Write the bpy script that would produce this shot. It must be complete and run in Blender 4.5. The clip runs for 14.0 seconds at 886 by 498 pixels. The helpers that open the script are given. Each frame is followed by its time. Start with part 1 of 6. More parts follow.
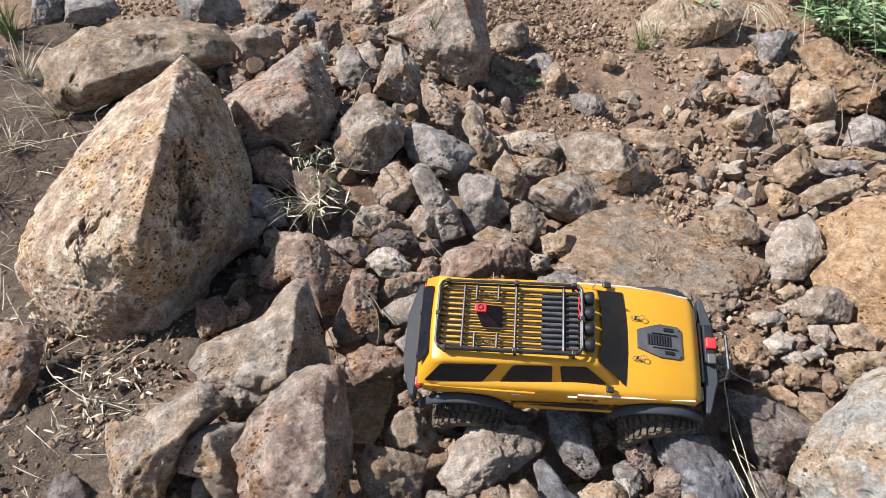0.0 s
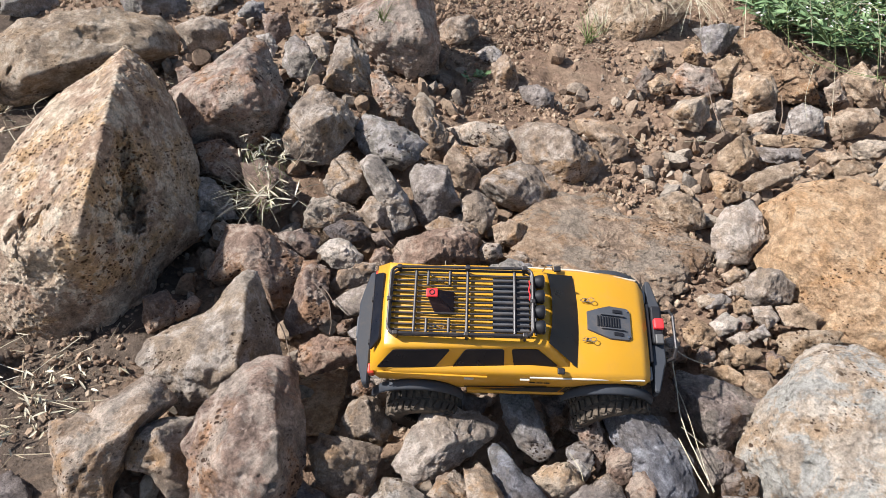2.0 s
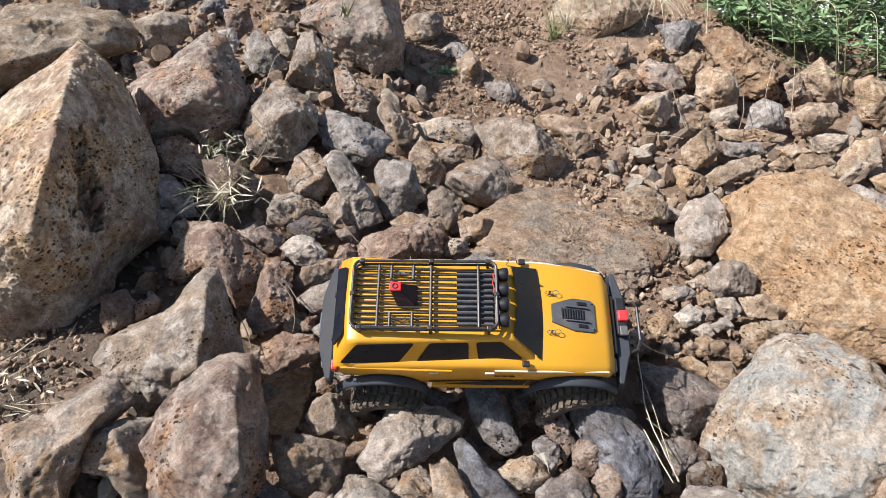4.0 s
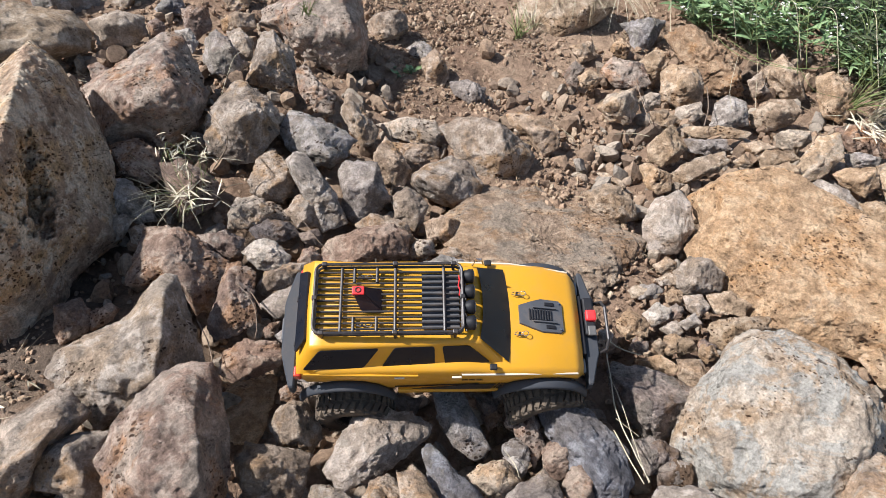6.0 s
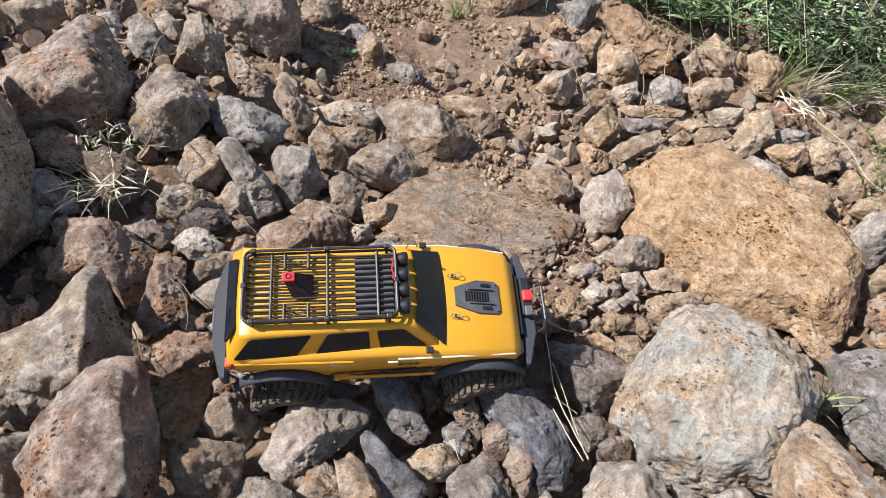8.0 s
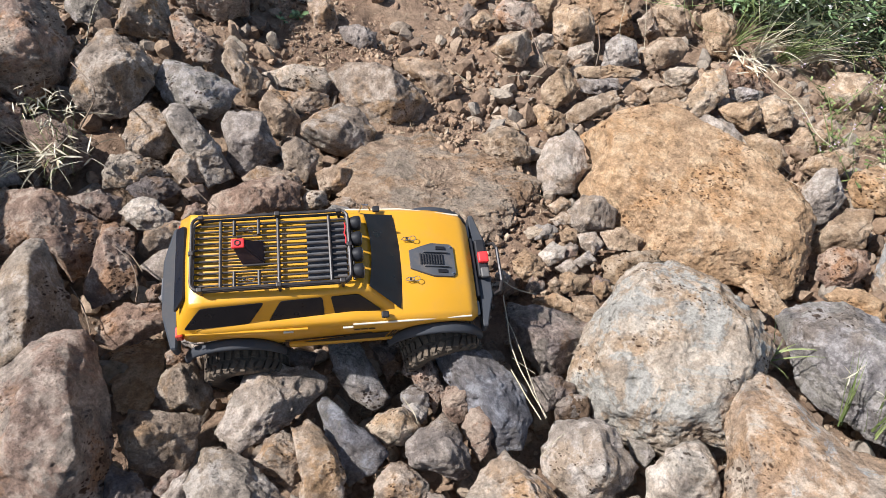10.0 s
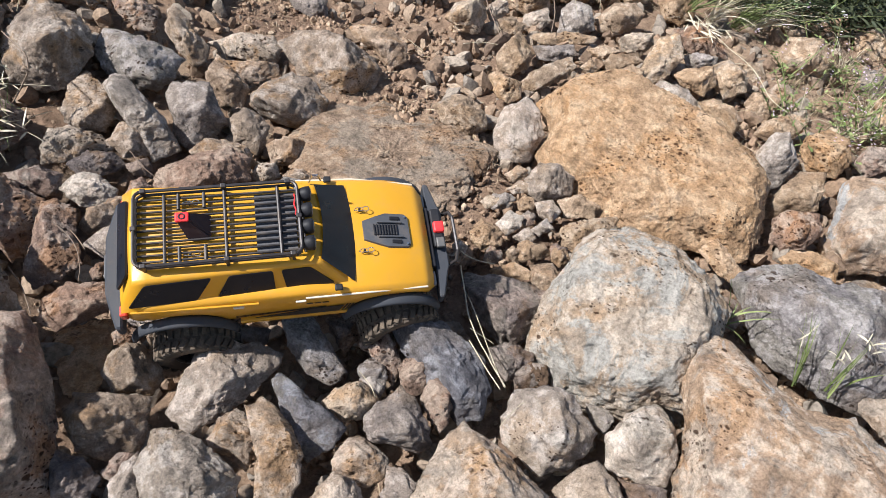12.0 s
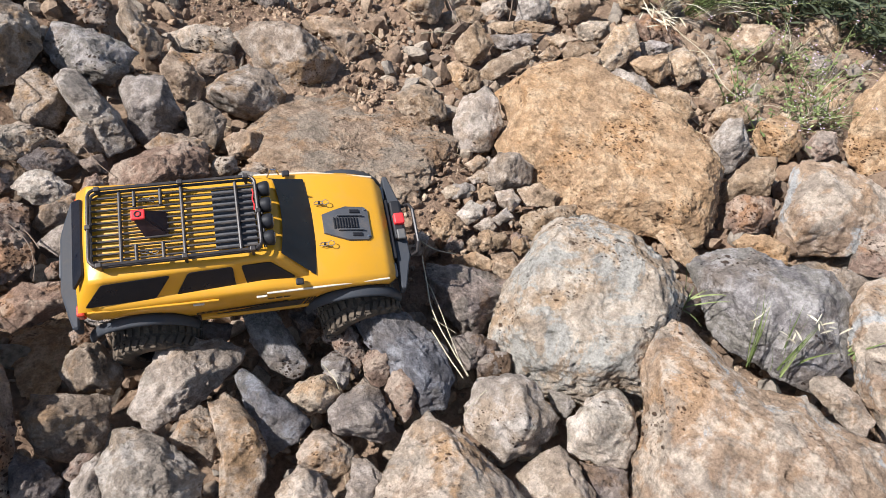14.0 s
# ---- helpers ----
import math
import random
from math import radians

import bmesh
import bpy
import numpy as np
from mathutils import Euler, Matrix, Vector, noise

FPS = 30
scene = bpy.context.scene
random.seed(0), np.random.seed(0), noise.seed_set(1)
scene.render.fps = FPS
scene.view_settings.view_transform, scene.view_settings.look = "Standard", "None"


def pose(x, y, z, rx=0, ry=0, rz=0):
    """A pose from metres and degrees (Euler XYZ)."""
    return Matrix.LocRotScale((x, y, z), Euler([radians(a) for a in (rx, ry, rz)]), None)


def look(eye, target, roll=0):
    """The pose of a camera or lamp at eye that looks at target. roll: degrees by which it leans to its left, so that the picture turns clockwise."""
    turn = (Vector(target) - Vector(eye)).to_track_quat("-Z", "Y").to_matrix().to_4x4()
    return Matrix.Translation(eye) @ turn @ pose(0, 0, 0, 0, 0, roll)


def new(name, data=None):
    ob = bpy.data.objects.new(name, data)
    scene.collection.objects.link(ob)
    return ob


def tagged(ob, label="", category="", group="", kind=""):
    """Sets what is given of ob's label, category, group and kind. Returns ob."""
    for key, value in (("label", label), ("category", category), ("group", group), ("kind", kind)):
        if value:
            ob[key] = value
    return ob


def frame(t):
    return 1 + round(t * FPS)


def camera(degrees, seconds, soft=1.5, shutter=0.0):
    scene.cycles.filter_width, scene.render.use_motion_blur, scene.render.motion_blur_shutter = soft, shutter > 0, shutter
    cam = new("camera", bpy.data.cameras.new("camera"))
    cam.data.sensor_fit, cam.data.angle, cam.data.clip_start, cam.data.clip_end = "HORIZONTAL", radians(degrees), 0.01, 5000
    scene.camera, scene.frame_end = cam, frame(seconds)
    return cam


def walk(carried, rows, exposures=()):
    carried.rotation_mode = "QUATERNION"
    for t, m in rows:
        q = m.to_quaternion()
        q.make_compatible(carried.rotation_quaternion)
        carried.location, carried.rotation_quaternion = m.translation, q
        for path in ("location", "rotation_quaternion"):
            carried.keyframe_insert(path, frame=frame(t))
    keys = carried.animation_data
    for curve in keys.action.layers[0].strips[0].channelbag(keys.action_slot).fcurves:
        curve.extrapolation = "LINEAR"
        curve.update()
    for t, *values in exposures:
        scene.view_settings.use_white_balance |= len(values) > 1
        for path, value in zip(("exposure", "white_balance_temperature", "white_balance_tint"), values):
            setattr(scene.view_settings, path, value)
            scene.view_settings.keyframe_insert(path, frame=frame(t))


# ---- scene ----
cam = camera(61.6, 14.0, soft=0.8)
PATH = [
    (0, (0.1858, 0.1907, 1.1475), (0.0848, 2.6357, -1.0057), -2.30),
    (0.5, (0.1907, 0.1875, 1.1491), (0.1516, 2.6357, -1.0041), -1.70),
    (1, (0.1891, 0.1744, 1.1280), (0.2070, 2.6178, -1.0302), -1.00),
    (1.5, (0.1891, 0.1728, 1.1263), (0.2461, 2.6161, -1.0302), -0.60),
    (2, (0.1940, 0.1760, 1.1296), (0.2852, 2.6194, -1.0253), -0.30),
    (2.5, (0.1923, 0.1760, 1.1263), (0.3178, 2.6210, -1.0269), 0.00),
    (3, (0.1956, 0.1744, 1.1247), (0.3537, 2.6145, -1.0302), 0.40),
    (5.5, (0.2184, 0.1875, 1.0986), (0.5216, 2.6243, -1.0465), 1.70),
    (6, (0.2200, 0.1940, 1.0986), (0.5607, 2.6243, -1.0481), 2.00),
    (6.5, (0.2429, 0.1907, 1.0888), (0.6357, 2.6113, -1.0595), 2.40),
    (7, (0.2510, 0.1940, 1.0872), (0.6960, 2.5982, -1.0693), 2.90),
    (7.5, (0.2494, 0.1956, 1.0856), (0.7465, 2.5803, -1.0807), 3.40),
    (8, (0.2494, 0.1989, 1.0823), (0.7954, 2.5591, -1.0986), 3.80),
    (8.2, (0.2526, 0.2021, 1.0872), (0.8085, 2.5477, -1.1084), 3.80),
    (10.3, (0.2673, 0.1972, 1.0660), (0.9747, 2.4042, -1.2258), 5.60),
    (10.5, (0.2608, 0.1956, 1.0791), (0.9845, 2.3831, -1.2290), 5.90),
    (11, (0.2690, 0.2005, 1.0709), (1.0220, 2.3635, -1.2502), 6.30),
    (11.5, (0.2771, 0.2005, 1.0514), (1.0676, 2.3390, -1.2779), 6.70),
    (12, (0.2836, 0.2070, 1.0465), (1.1084, 2.3228, -1.2926), 7.00),
    (12.5, (0.2836, 0.2086, 1.0611), (1.1443, 2.2999, -1.2877), 7.40),
    (13, (0.2934, 0.2086, 1.0530), (1.1915, 2.2771, -1.3007), 7.90),
    (13.5, (0.2901, 0.2070, 1.0562), (1.2192, 2.2543, -1.3040), 8.20),
    (14, (0.2901, 0.2037, 1.0562), (1.2486, 2.2364, -1.3056), 8.60),
]
walk(cam, [(t, look(eye, target, roll)) for t, eye, target, roll in PATH])

# ---- light: a hazy sun, high on the uphill side, and open sky ----
SUN_FROM = Vector((-0.62, 0.02, 0.785)).normalized()
world = bpy.data.worlds.new("sky")
scene.world = world
world.use_nodes = True
bg = world.node_tree.nodes["Background"]
sky = world.node_tree.nodes.new("ShaderNodeTexSky")
sky.sky_type, sky.sun_disc = "NISHITA", False
sky.sun_elevation = math.asin(SUN_FROM.z)
sky.sun_rotation = math.atan2(SUN_FROM.x, SUN_FROM.y)
sky.air_density, sky.dust_density = 1.0, 1.0
world.node_tree.links.new(sky.outputs[0], bg.inputs[0])
bg.inputs[1].default_value = 0.088
sun = new("sun", bpy.data.lights.new("sun", "SUN"))
sun.data.energy, sun.data.angle, sun.data.color = 5.0, radians(1.5), (1.0, 0.988, 0.985)
sun.matrix_world = look(SUN_FROM * 10, (0, 0, 0))
scene.view_settings.exposure = 0.62

# ---- materials ----
def shader(name, rough=0.8, metal=0.0, color=(0.5, 0.5, 0.5)):
    m = bpy.data.materials.new(name)
    m.use_nodes = True
    p = m.node_tree.nodes["Principled BSDF"]
    p.inputs["Base Color"].default_value = (*color, 1)
    p.inputs["Roughness"].default_value = rough
    p.inputs["Metallic"].default_value = metal
    return m, m.node_tree, p


def add(tree, kind, **values):
    n = tree.nodes.new(kind)
    for k, v in values.items():
        n.inputs[k].default_value = v
    return n


def where(tree, scatter=True):
    """Object coordinates, shifted for each object."""
    c = tree.nodes.new("ShaderNodeTexCoord")
    if not scatter:
        return c.outputs["Object"]
    info = tree.nodes.new("ShaderNodeObjectInfo")
    mul = tree.nodes.new("ShaderNodeVectorMath")
    mul.operation = "MULTIPLY_ADD"
    tree.links.new(info.outputs["Random"], mul.inputs[0])
    mul.inputs[1].default_value = (37.0, 11.0, 23.0)
    tree.links.new(c.outputs["Object"], mul.inputs[2])
    return mul.outputs[0]


def noise_at(tree, at, scale, detail=4.0, rough=0.6, distortion=0.0):
    n = add(tree, "ShaderNodeTexNoise", Scale=scale, Detail=detail, Roughness=rough, Distortion=distortion)
    tree.links.new(at, n.inputs["Vector"])
    return n.outputs["Fac"]


def steps(tree, fac, *stops):
    r = tree.nodes.new("ShaderNodeValToRGB")
    while len(r.color_ramp.elements) < len(stops):
        r.color_ramp.elements.new(0.5)
    for e, (pos, col) in zip(r.color_ramp.elements, stops):
        e.position = pos
        e.color = (*col, 1) if len(col) == 3 else col
    tree.links.new(fac, r.inputs[0])
    return r.outputs[0]


def grey(v):
    return (v, v, v)


def blend(tree, fac, a, b, how="MIX"):
    m = tree.nodes.new("ShaderNodeMix")
    m.data_type, m.blend_type = "RGBA", how
    for socket, v in ((m.inputs["Factor"], fac), (m.inputs["A"], a), (m.inputs["B"], b)):
        if isinstance(v, (int, float)):
            socket.default_value = v
        elif isinstance(v, tuple):
            socket.default_value = (*v, 1)
        else:
            tree.links.new(v, socket)
    return m.outputs["Result"]


def bumps(tree, p, *layers):
    last = None
    for height, dist, strength in layers:
        b = add(tree, "ShaderNodeBump", Distance=dist, Strength=strength)
        tree.links.new(height, b.inputs["Height"])
        if last:
            tree.links.new(last, b.inputs["Normal"])
        last = b.outputs[0]
    tree.links.new(last, p.inputs["Normal"])


def rock_material(name, main, other, pale, pits=0.5, patch=0.5, patch_col=None, warm=1.0, skin=0.5, vary=1.0, cool=1.0):
    """Weathered volcanic stone: two body colours, ochre stains, a grey weathered skin, pale dust, coarse grain and gas pits."""
    pale = tuple(min(0.8, 1.15 * c) for c in pale)
    main, other, pale = [(c[0] * (1 - 0.06 * cool), c[1], c[2] * (1.03 + 0.14 * cool)) for c in (main, other, pale)]
    m, tree, p = shader(name, 0.92)
    p.inputs["Specular IOR Level"].default_value = 0.22
    at = where(tree)
    big = noise_at(tree, at, 6.0, 5.0, 0.6, 0.8)
    stain = noise_at(tree, at, 9.0, 6.0, 0.65, 0.4)
    mid = noise_at(tree, at, 26.0, 8.0, 0.70, 0.2)
    small = noise_at(tree, at, 85.0, 5.0, 0.70, 0.2)
    fine = noise_at(tree, at, 260.0, 5.0, 0.75)
    col = blend(tree, steps(tree, big, (0.42, grey(0)), (0.58, grey(1))), main, other)
    ochre = (main[0] * 1.20, main[1] * 0.98, main[2] * 0.70)
    col = blend(tree, steps(tree, stain, (0.50, grey(0)), (0.60, grey(0.75 * warm))), col, ochre)
    # the grey skin: where the stone has weathered longest, a different share on each stone
    info = tree.nodes.new("ShaderNodeObjectInfo")
    share = tree.nodes.new("ShaderNodeMath")
    share.operation = "MULTIPLY_ADD"
    tree.links.new(info.outputs["Random"], share.inputs[0])
    share.inputs[1].default_value = 0.30
    tree.links.new(noise_at(tree, at, 11.0, 9.0, 0.66, 0.5), share.inputs[2])
    value = sum(main) / 3
    hide = (value * 1.17, value * 1.05, value * 0.90)
    col = blend(tree, steps(tree, share.outputs[0], (0.86 - 0.26 * skin, grey(0)), (0.91 - 0.26 * skin, grey(min(1.0, 0.4 + 0.6 * skin)))), col, hide)
    dust = steps(tree, mid, (0.50, grey(0)), (0.56, grey(0.55)), (0.66, grey(0.9)))
    col = blend(tree, dust, col, pale)
    if patch_col:
        spot = noise_at(tree, at, 8.0, 9.0, 0.74, 0.6)
        col = blend(tree, steps(tree, spot, (patch - 0.02, grey(0)), (patch + 0.03, grey(0.9))), col, patch_col)
    col = blend(tree, 1.0, col, steps(tree, mid, (0.32, grey(0.50)), (0.45, grey(0.92)), (0.52, grey(1))), "MULTIPLY")
    col = blend(tree, 1.0, col, steps(tree, small, (0.34, grey(0.70)), (0.5, grey(1.0)), (0.66, grey(1.18))), "MULTIPLY")
    col = blend(tree, 1.0, col, steps(tree, fine, (0.32, grey(0.70)), (0.5, grey(1.0)), (0.68, grey(1.24))), "MULTIPLY")
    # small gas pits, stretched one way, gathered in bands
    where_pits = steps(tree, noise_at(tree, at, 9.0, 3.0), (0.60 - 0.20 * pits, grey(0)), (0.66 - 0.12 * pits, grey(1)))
    warp = tree.nodes.new("ShaderNodeMapping")
    warp.inputs["Rotation"].default_value = (0.2, 0.3, 0.8)
    warp.inputs["Scale"].default_value = (1.0, 1.7, 1.1)
    tree.links.new(at, warp.inputs["Vector"])
    wobble = tree.nodes.new("ShaderNodeVectorMath")
    wobble.operation = "MULTIPLY_ADD"
    shake = add(tree, "ShaderNodeTexNoise", Scale=60.0, Detail=2.0)
    tree.links.new(at, shake.inputs["Vector"])
    tree.links.new(shake.outputs["Color"], wobble.inputs[0])
    wobble.inputs[1].default_value = (0.012, 0.012, 0.012)
    tree.links.new(warp.outputs[0], wobble.inputs[2])
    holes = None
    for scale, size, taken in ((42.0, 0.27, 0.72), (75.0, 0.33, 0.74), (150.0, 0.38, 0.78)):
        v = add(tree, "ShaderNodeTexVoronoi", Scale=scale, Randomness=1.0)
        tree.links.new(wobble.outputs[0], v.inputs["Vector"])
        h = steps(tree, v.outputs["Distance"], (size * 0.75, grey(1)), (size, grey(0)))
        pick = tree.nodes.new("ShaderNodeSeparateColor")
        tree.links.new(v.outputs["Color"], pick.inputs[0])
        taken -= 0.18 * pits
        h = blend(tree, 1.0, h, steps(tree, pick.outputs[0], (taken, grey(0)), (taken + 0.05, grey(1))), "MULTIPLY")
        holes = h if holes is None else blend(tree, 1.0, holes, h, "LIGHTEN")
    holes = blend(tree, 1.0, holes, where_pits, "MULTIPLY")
    # shade inside the pits, multiplied into the stone's colour
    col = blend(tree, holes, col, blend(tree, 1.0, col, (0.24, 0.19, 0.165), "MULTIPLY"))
    shade = steps(tree, info.outputs["Random"], (0.0, (0.80, 0.79, 0.78)), (0.25, (1.10, 1.00, 0.90)), (0.5, (0.88, 0.90, 0.93)), (0.75, (1.00, 0.95, 0.92)), (1.0, (1.26, 1.24, 1.22)))
    col = blend(tree, vary, col, shade, "MULTIPLY")
    tree.links.new(col, p.inputs["Base Color"])
    inv = steps(tree, holes, (0.0, grey(1)), (1.0, grey(0)))
    bumps(tree, p, (mid, 0.008, 0.6), (small, 0.008, 1.0), (fine, 0.0045, 1.0), (inv, 0.008, 1.0))
    return m


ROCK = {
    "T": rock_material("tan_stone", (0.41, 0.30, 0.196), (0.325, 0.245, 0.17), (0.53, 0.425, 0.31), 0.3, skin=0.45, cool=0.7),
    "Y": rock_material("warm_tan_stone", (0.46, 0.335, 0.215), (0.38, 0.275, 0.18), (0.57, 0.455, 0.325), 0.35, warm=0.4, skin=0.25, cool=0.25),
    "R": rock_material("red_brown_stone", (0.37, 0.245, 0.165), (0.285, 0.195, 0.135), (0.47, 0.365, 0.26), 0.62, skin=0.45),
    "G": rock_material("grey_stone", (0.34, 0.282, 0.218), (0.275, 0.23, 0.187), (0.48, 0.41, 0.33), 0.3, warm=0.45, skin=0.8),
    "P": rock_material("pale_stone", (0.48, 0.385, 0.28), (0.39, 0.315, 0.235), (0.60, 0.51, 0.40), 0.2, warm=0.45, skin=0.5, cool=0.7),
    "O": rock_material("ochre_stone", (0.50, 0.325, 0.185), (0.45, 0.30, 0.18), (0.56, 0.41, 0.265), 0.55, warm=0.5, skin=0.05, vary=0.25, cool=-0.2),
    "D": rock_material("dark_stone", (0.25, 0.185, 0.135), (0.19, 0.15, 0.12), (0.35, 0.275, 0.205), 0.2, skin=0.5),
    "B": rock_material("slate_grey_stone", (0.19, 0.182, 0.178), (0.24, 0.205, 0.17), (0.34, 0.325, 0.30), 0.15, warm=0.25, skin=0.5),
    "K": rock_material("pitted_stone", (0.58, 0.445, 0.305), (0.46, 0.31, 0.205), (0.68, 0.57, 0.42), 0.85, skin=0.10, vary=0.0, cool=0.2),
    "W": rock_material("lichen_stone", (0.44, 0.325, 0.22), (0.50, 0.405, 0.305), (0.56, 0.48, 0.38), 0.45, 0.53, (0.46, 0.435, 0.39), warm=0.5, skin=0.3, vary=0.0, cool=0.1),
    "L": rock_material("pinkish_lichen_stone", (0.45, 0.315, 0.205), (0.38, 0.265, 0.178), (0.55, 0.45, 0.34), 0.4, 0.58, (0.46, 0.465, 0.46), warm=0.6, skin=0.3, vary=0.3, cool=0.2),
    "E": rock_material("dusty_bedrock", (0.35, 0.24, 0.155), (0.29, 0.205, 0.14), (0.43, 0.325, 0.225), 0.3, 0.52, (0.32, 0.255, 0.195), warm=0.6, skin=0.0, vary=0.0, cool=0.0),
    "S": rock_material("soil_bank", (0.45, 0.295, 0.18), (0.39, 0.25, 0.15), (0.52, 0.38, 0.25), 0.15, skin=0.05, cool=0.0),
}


def soil_material():
    m, tree, p = shader("soil", 0.97)
    p.inputs["Specular IOR Level"].default_value = 0.15
    at = where(tree, False)
    big = noise_at(tree, at, 3.2, 5.0, 0.6, 0.5)
    mid = noise_at(tree, at, 34.0, 7.0, 0.72)
    fine = noise_at(tree, at, 240.0, 4.0, 0.7)
    col = steps(tree, big, (0.34, (0.27, 0.175, 0.120)), (0.50, (0.38, 0.258, 0.178)), (0.66, (0.49, 0.355, 0.25)))
    # dark humus beside the big boulder, red dust in the gully
    away = tree.nodes.new("ShaderNodeVectorMath")
    away.operation = "DISTANCE"
    away.inputs[1].default_value = (-0.95, 1.4, 0.1)
    tree.links.new(at, away.inputs[0])
    side = tree.nodes.new("ShaderNodeMath")
    side.operation = "MULTIPLY_ADD"
    tree.links.new(away.outputs["Value"], side.inputs[0])
    side.inputs[1].default_value = -0.5
    tree.links.new(noise_at(tree, at, 5.0, 6.0, 0.65, 0.4), side.inputs[2])
    humus = steps(tree, big, (0.36, (0.105, 0.080, 0.064)), (0.64, (0.19, 0.145, 0.112)))
    col = blend(tree, steps(tree, side.outputs[0], (0.03, grey(0)), (0.14, grey(0.9))), col, humus)
    col = blend(tree, 1.0, col, steps(tree, mid, (0.3, grey(0.55)), (0.55, grey(1.0)), (0.75, grey(1.35))), "MULTIPLY")
    v = add(tree, "ShaderNodeTexVoronoi", Scale=120.0)
    tree.links.new(at, v.inputs["Vector"])
    clod = steps(tree, v.outputs["Distance"], (0.0, grey(1.08)), (0.6, grey(0.9)))
    col = blend(tree, 1.0, col, clod, "MULTIPLY")
    tree.links.new(col, p.inputs["Base Color"])
    up = steps(tree, v.outputs["Distance"], (0.0, grey(1)), (0.7, grey(0)))
    bumps(tree, p, (mid, 0.022, 1.0), (up, 0.004, 0.3), (fine, 0.004, 0.9))
    return m


SOIL = soil_material()


# ---- helpers for building ----
def ease(v):
    v = np.clip(v, 0, 1)
    return v * v * (3 - 2 * v)


def lie(x, y):
    """Height of the slope at a place."""
    z = 0.02 + 0.03 * ease((0.45 - x) / 0.5) + 0.15 * ease((y - 1.35) / 0.6) * ease((0.55 - x) / 0.7)
    z = z + 0.10 * ease((y - 2.0) / 1.2) + 0.12 * np.maximum(y - 3.2, 0) * ease((y - 3.2) / 3)
    hollow = np.exp(-(((x - 0.16) / 0.36) ** 2 + ((y - 1.08) / 0.34) ** 2) ** 1.5)
    near = ease((1.0 - y) / 0.4) * ease((x + 0.25) / 0.3)
    return z - 0.12 * hollow - 0.05 * near - 0.035 * piled(x, y)


def piled(x, y):
    """Where stones lie in heaps: all but the dusty gully and the bare soil at its sides."""
    gully = np.minimum(np.hypot(x - np.interp(y, (1.25, 1.6, 1.9, 2.4), (0.74, 0.68, 0.50, 0.42)), 0), 9)
    open_soil = ease((0.15 - gully) / 0.05) * ease((y - 1.12) / 0.1)
    left = ease((-0.26 - x) / 0.1) * ease((1.35 - y) / 0.1)
    back = ease((y - 2.15) / 0.15)
    return (1 - open_soil) * (1 - left) * (1 - back)


def mesh_of(name, verts, faces, material, smooth=True):
    me = bpy.data.meshes.new(name)
    verts = np.asarray(verts, dtype=np.float32)
    if isinstance(faces, np.ndarray):
        n, k = faces.shape
        me.vertices.add(len(verts))
        me.vertices.foreach_set("co", verts.ravel())
        me.loops.add(n * k)
        me.loops.foreach_set("vertex_index", faces.astype(np.int32).ravel())
        me.polygons.add(n)
        me.polygons.foreach_set("loop_start", np.arange(0, n * k, k, dtype=np.int32))
        me.update(calc_edges=True)
    else:
        me.from_pydata([tuple(v) for v in verts], [], faces)
    me.polygons.foreach_set("use_smooth", [smooth] * len(me.polygons))
    me.materials.append(material)
    return me


def ball(level):
    bm = bmesh.new()
    bmesh.ops.create_icosphere(bm, subdivisions=level, radius=1)
    v = np.array([p.co[:] for p in bm.verts])
    f = np.array([[q.index for q in face.verts] for face in bm.faces])
    bm.free()
    return v, f


BALLS = {k: ball(k) for k in (1, 2, 4, 5, 6, 7, 8)}


def spread(a, b, fine, far):
    """Grid lines, close together from a to b and wider and wider outside."""
    mid = list(np.arange(a, b + fine / 2, fine))
    step, lo, hi = fine, [], []
    x = mid[0]
    while x > -far:
        step *= 1.22
        x -= step
        lo.append(x)
    step, x = fine, mid[-1]
    while x < far:
        step *= 1.22
        x += step
        hi.append(x)
    return np.array(lo[::-1] + mid + hi)


def ground():
    xs, ys = spread(-1.3, 2.3, 0.015, 300), spread(0.2, 3.4, 0.015, 300)
    X, Y = np.meshgrid(xs, ys)
    Z = lie(X, Y)
    rough = np.empty(Z.size)
    for i, (x, y) in enumerate(zip(X.ravel(), Y.ravel())):
        rough[i] = 0.018 * noise.noise((x * 5, y * 5, 0.3)) + 0.008 * noise.noise((x * 17, y * 17, 4.1)) + 0.005 * noise.noise((x * 48, y * 48, 8.1))
    Z = Z + rough.reshape(Z.shape)
    n, m = len(xs), len(ys)
    i = np.arange(n * m).reshape(m, n)
    faces = np.stack([i[:-1, :-1], i[:-1, 1:], i[1:, 1:], i[1:, :-1]], -1).reshape(-1, 4)
    ob = new("ground", mesh_of("ground", np.stack([X, Y, Z], -1).reshape(-1, 3), faces, SOIL))
    return tagged(ob, "dusty reddish-brown soil slope strewn with rubble", "ground", kind="structure")


ground()

COLOUR_WORDS = {"T": "tan-brown", "Y": "warm tan", "R": "reddish-brown", "G": "grey", "P": "pale beige", "O": "ochre-orange", "D": "dark brown",
                "B": "slate-grey", "K": "pale reddish-tan", "W": "grey-and-brown lichen-stained", "L": "pinkish-tan lichen-spotted", "E": "dusty brown", "S": "crumbling orange-brown"}


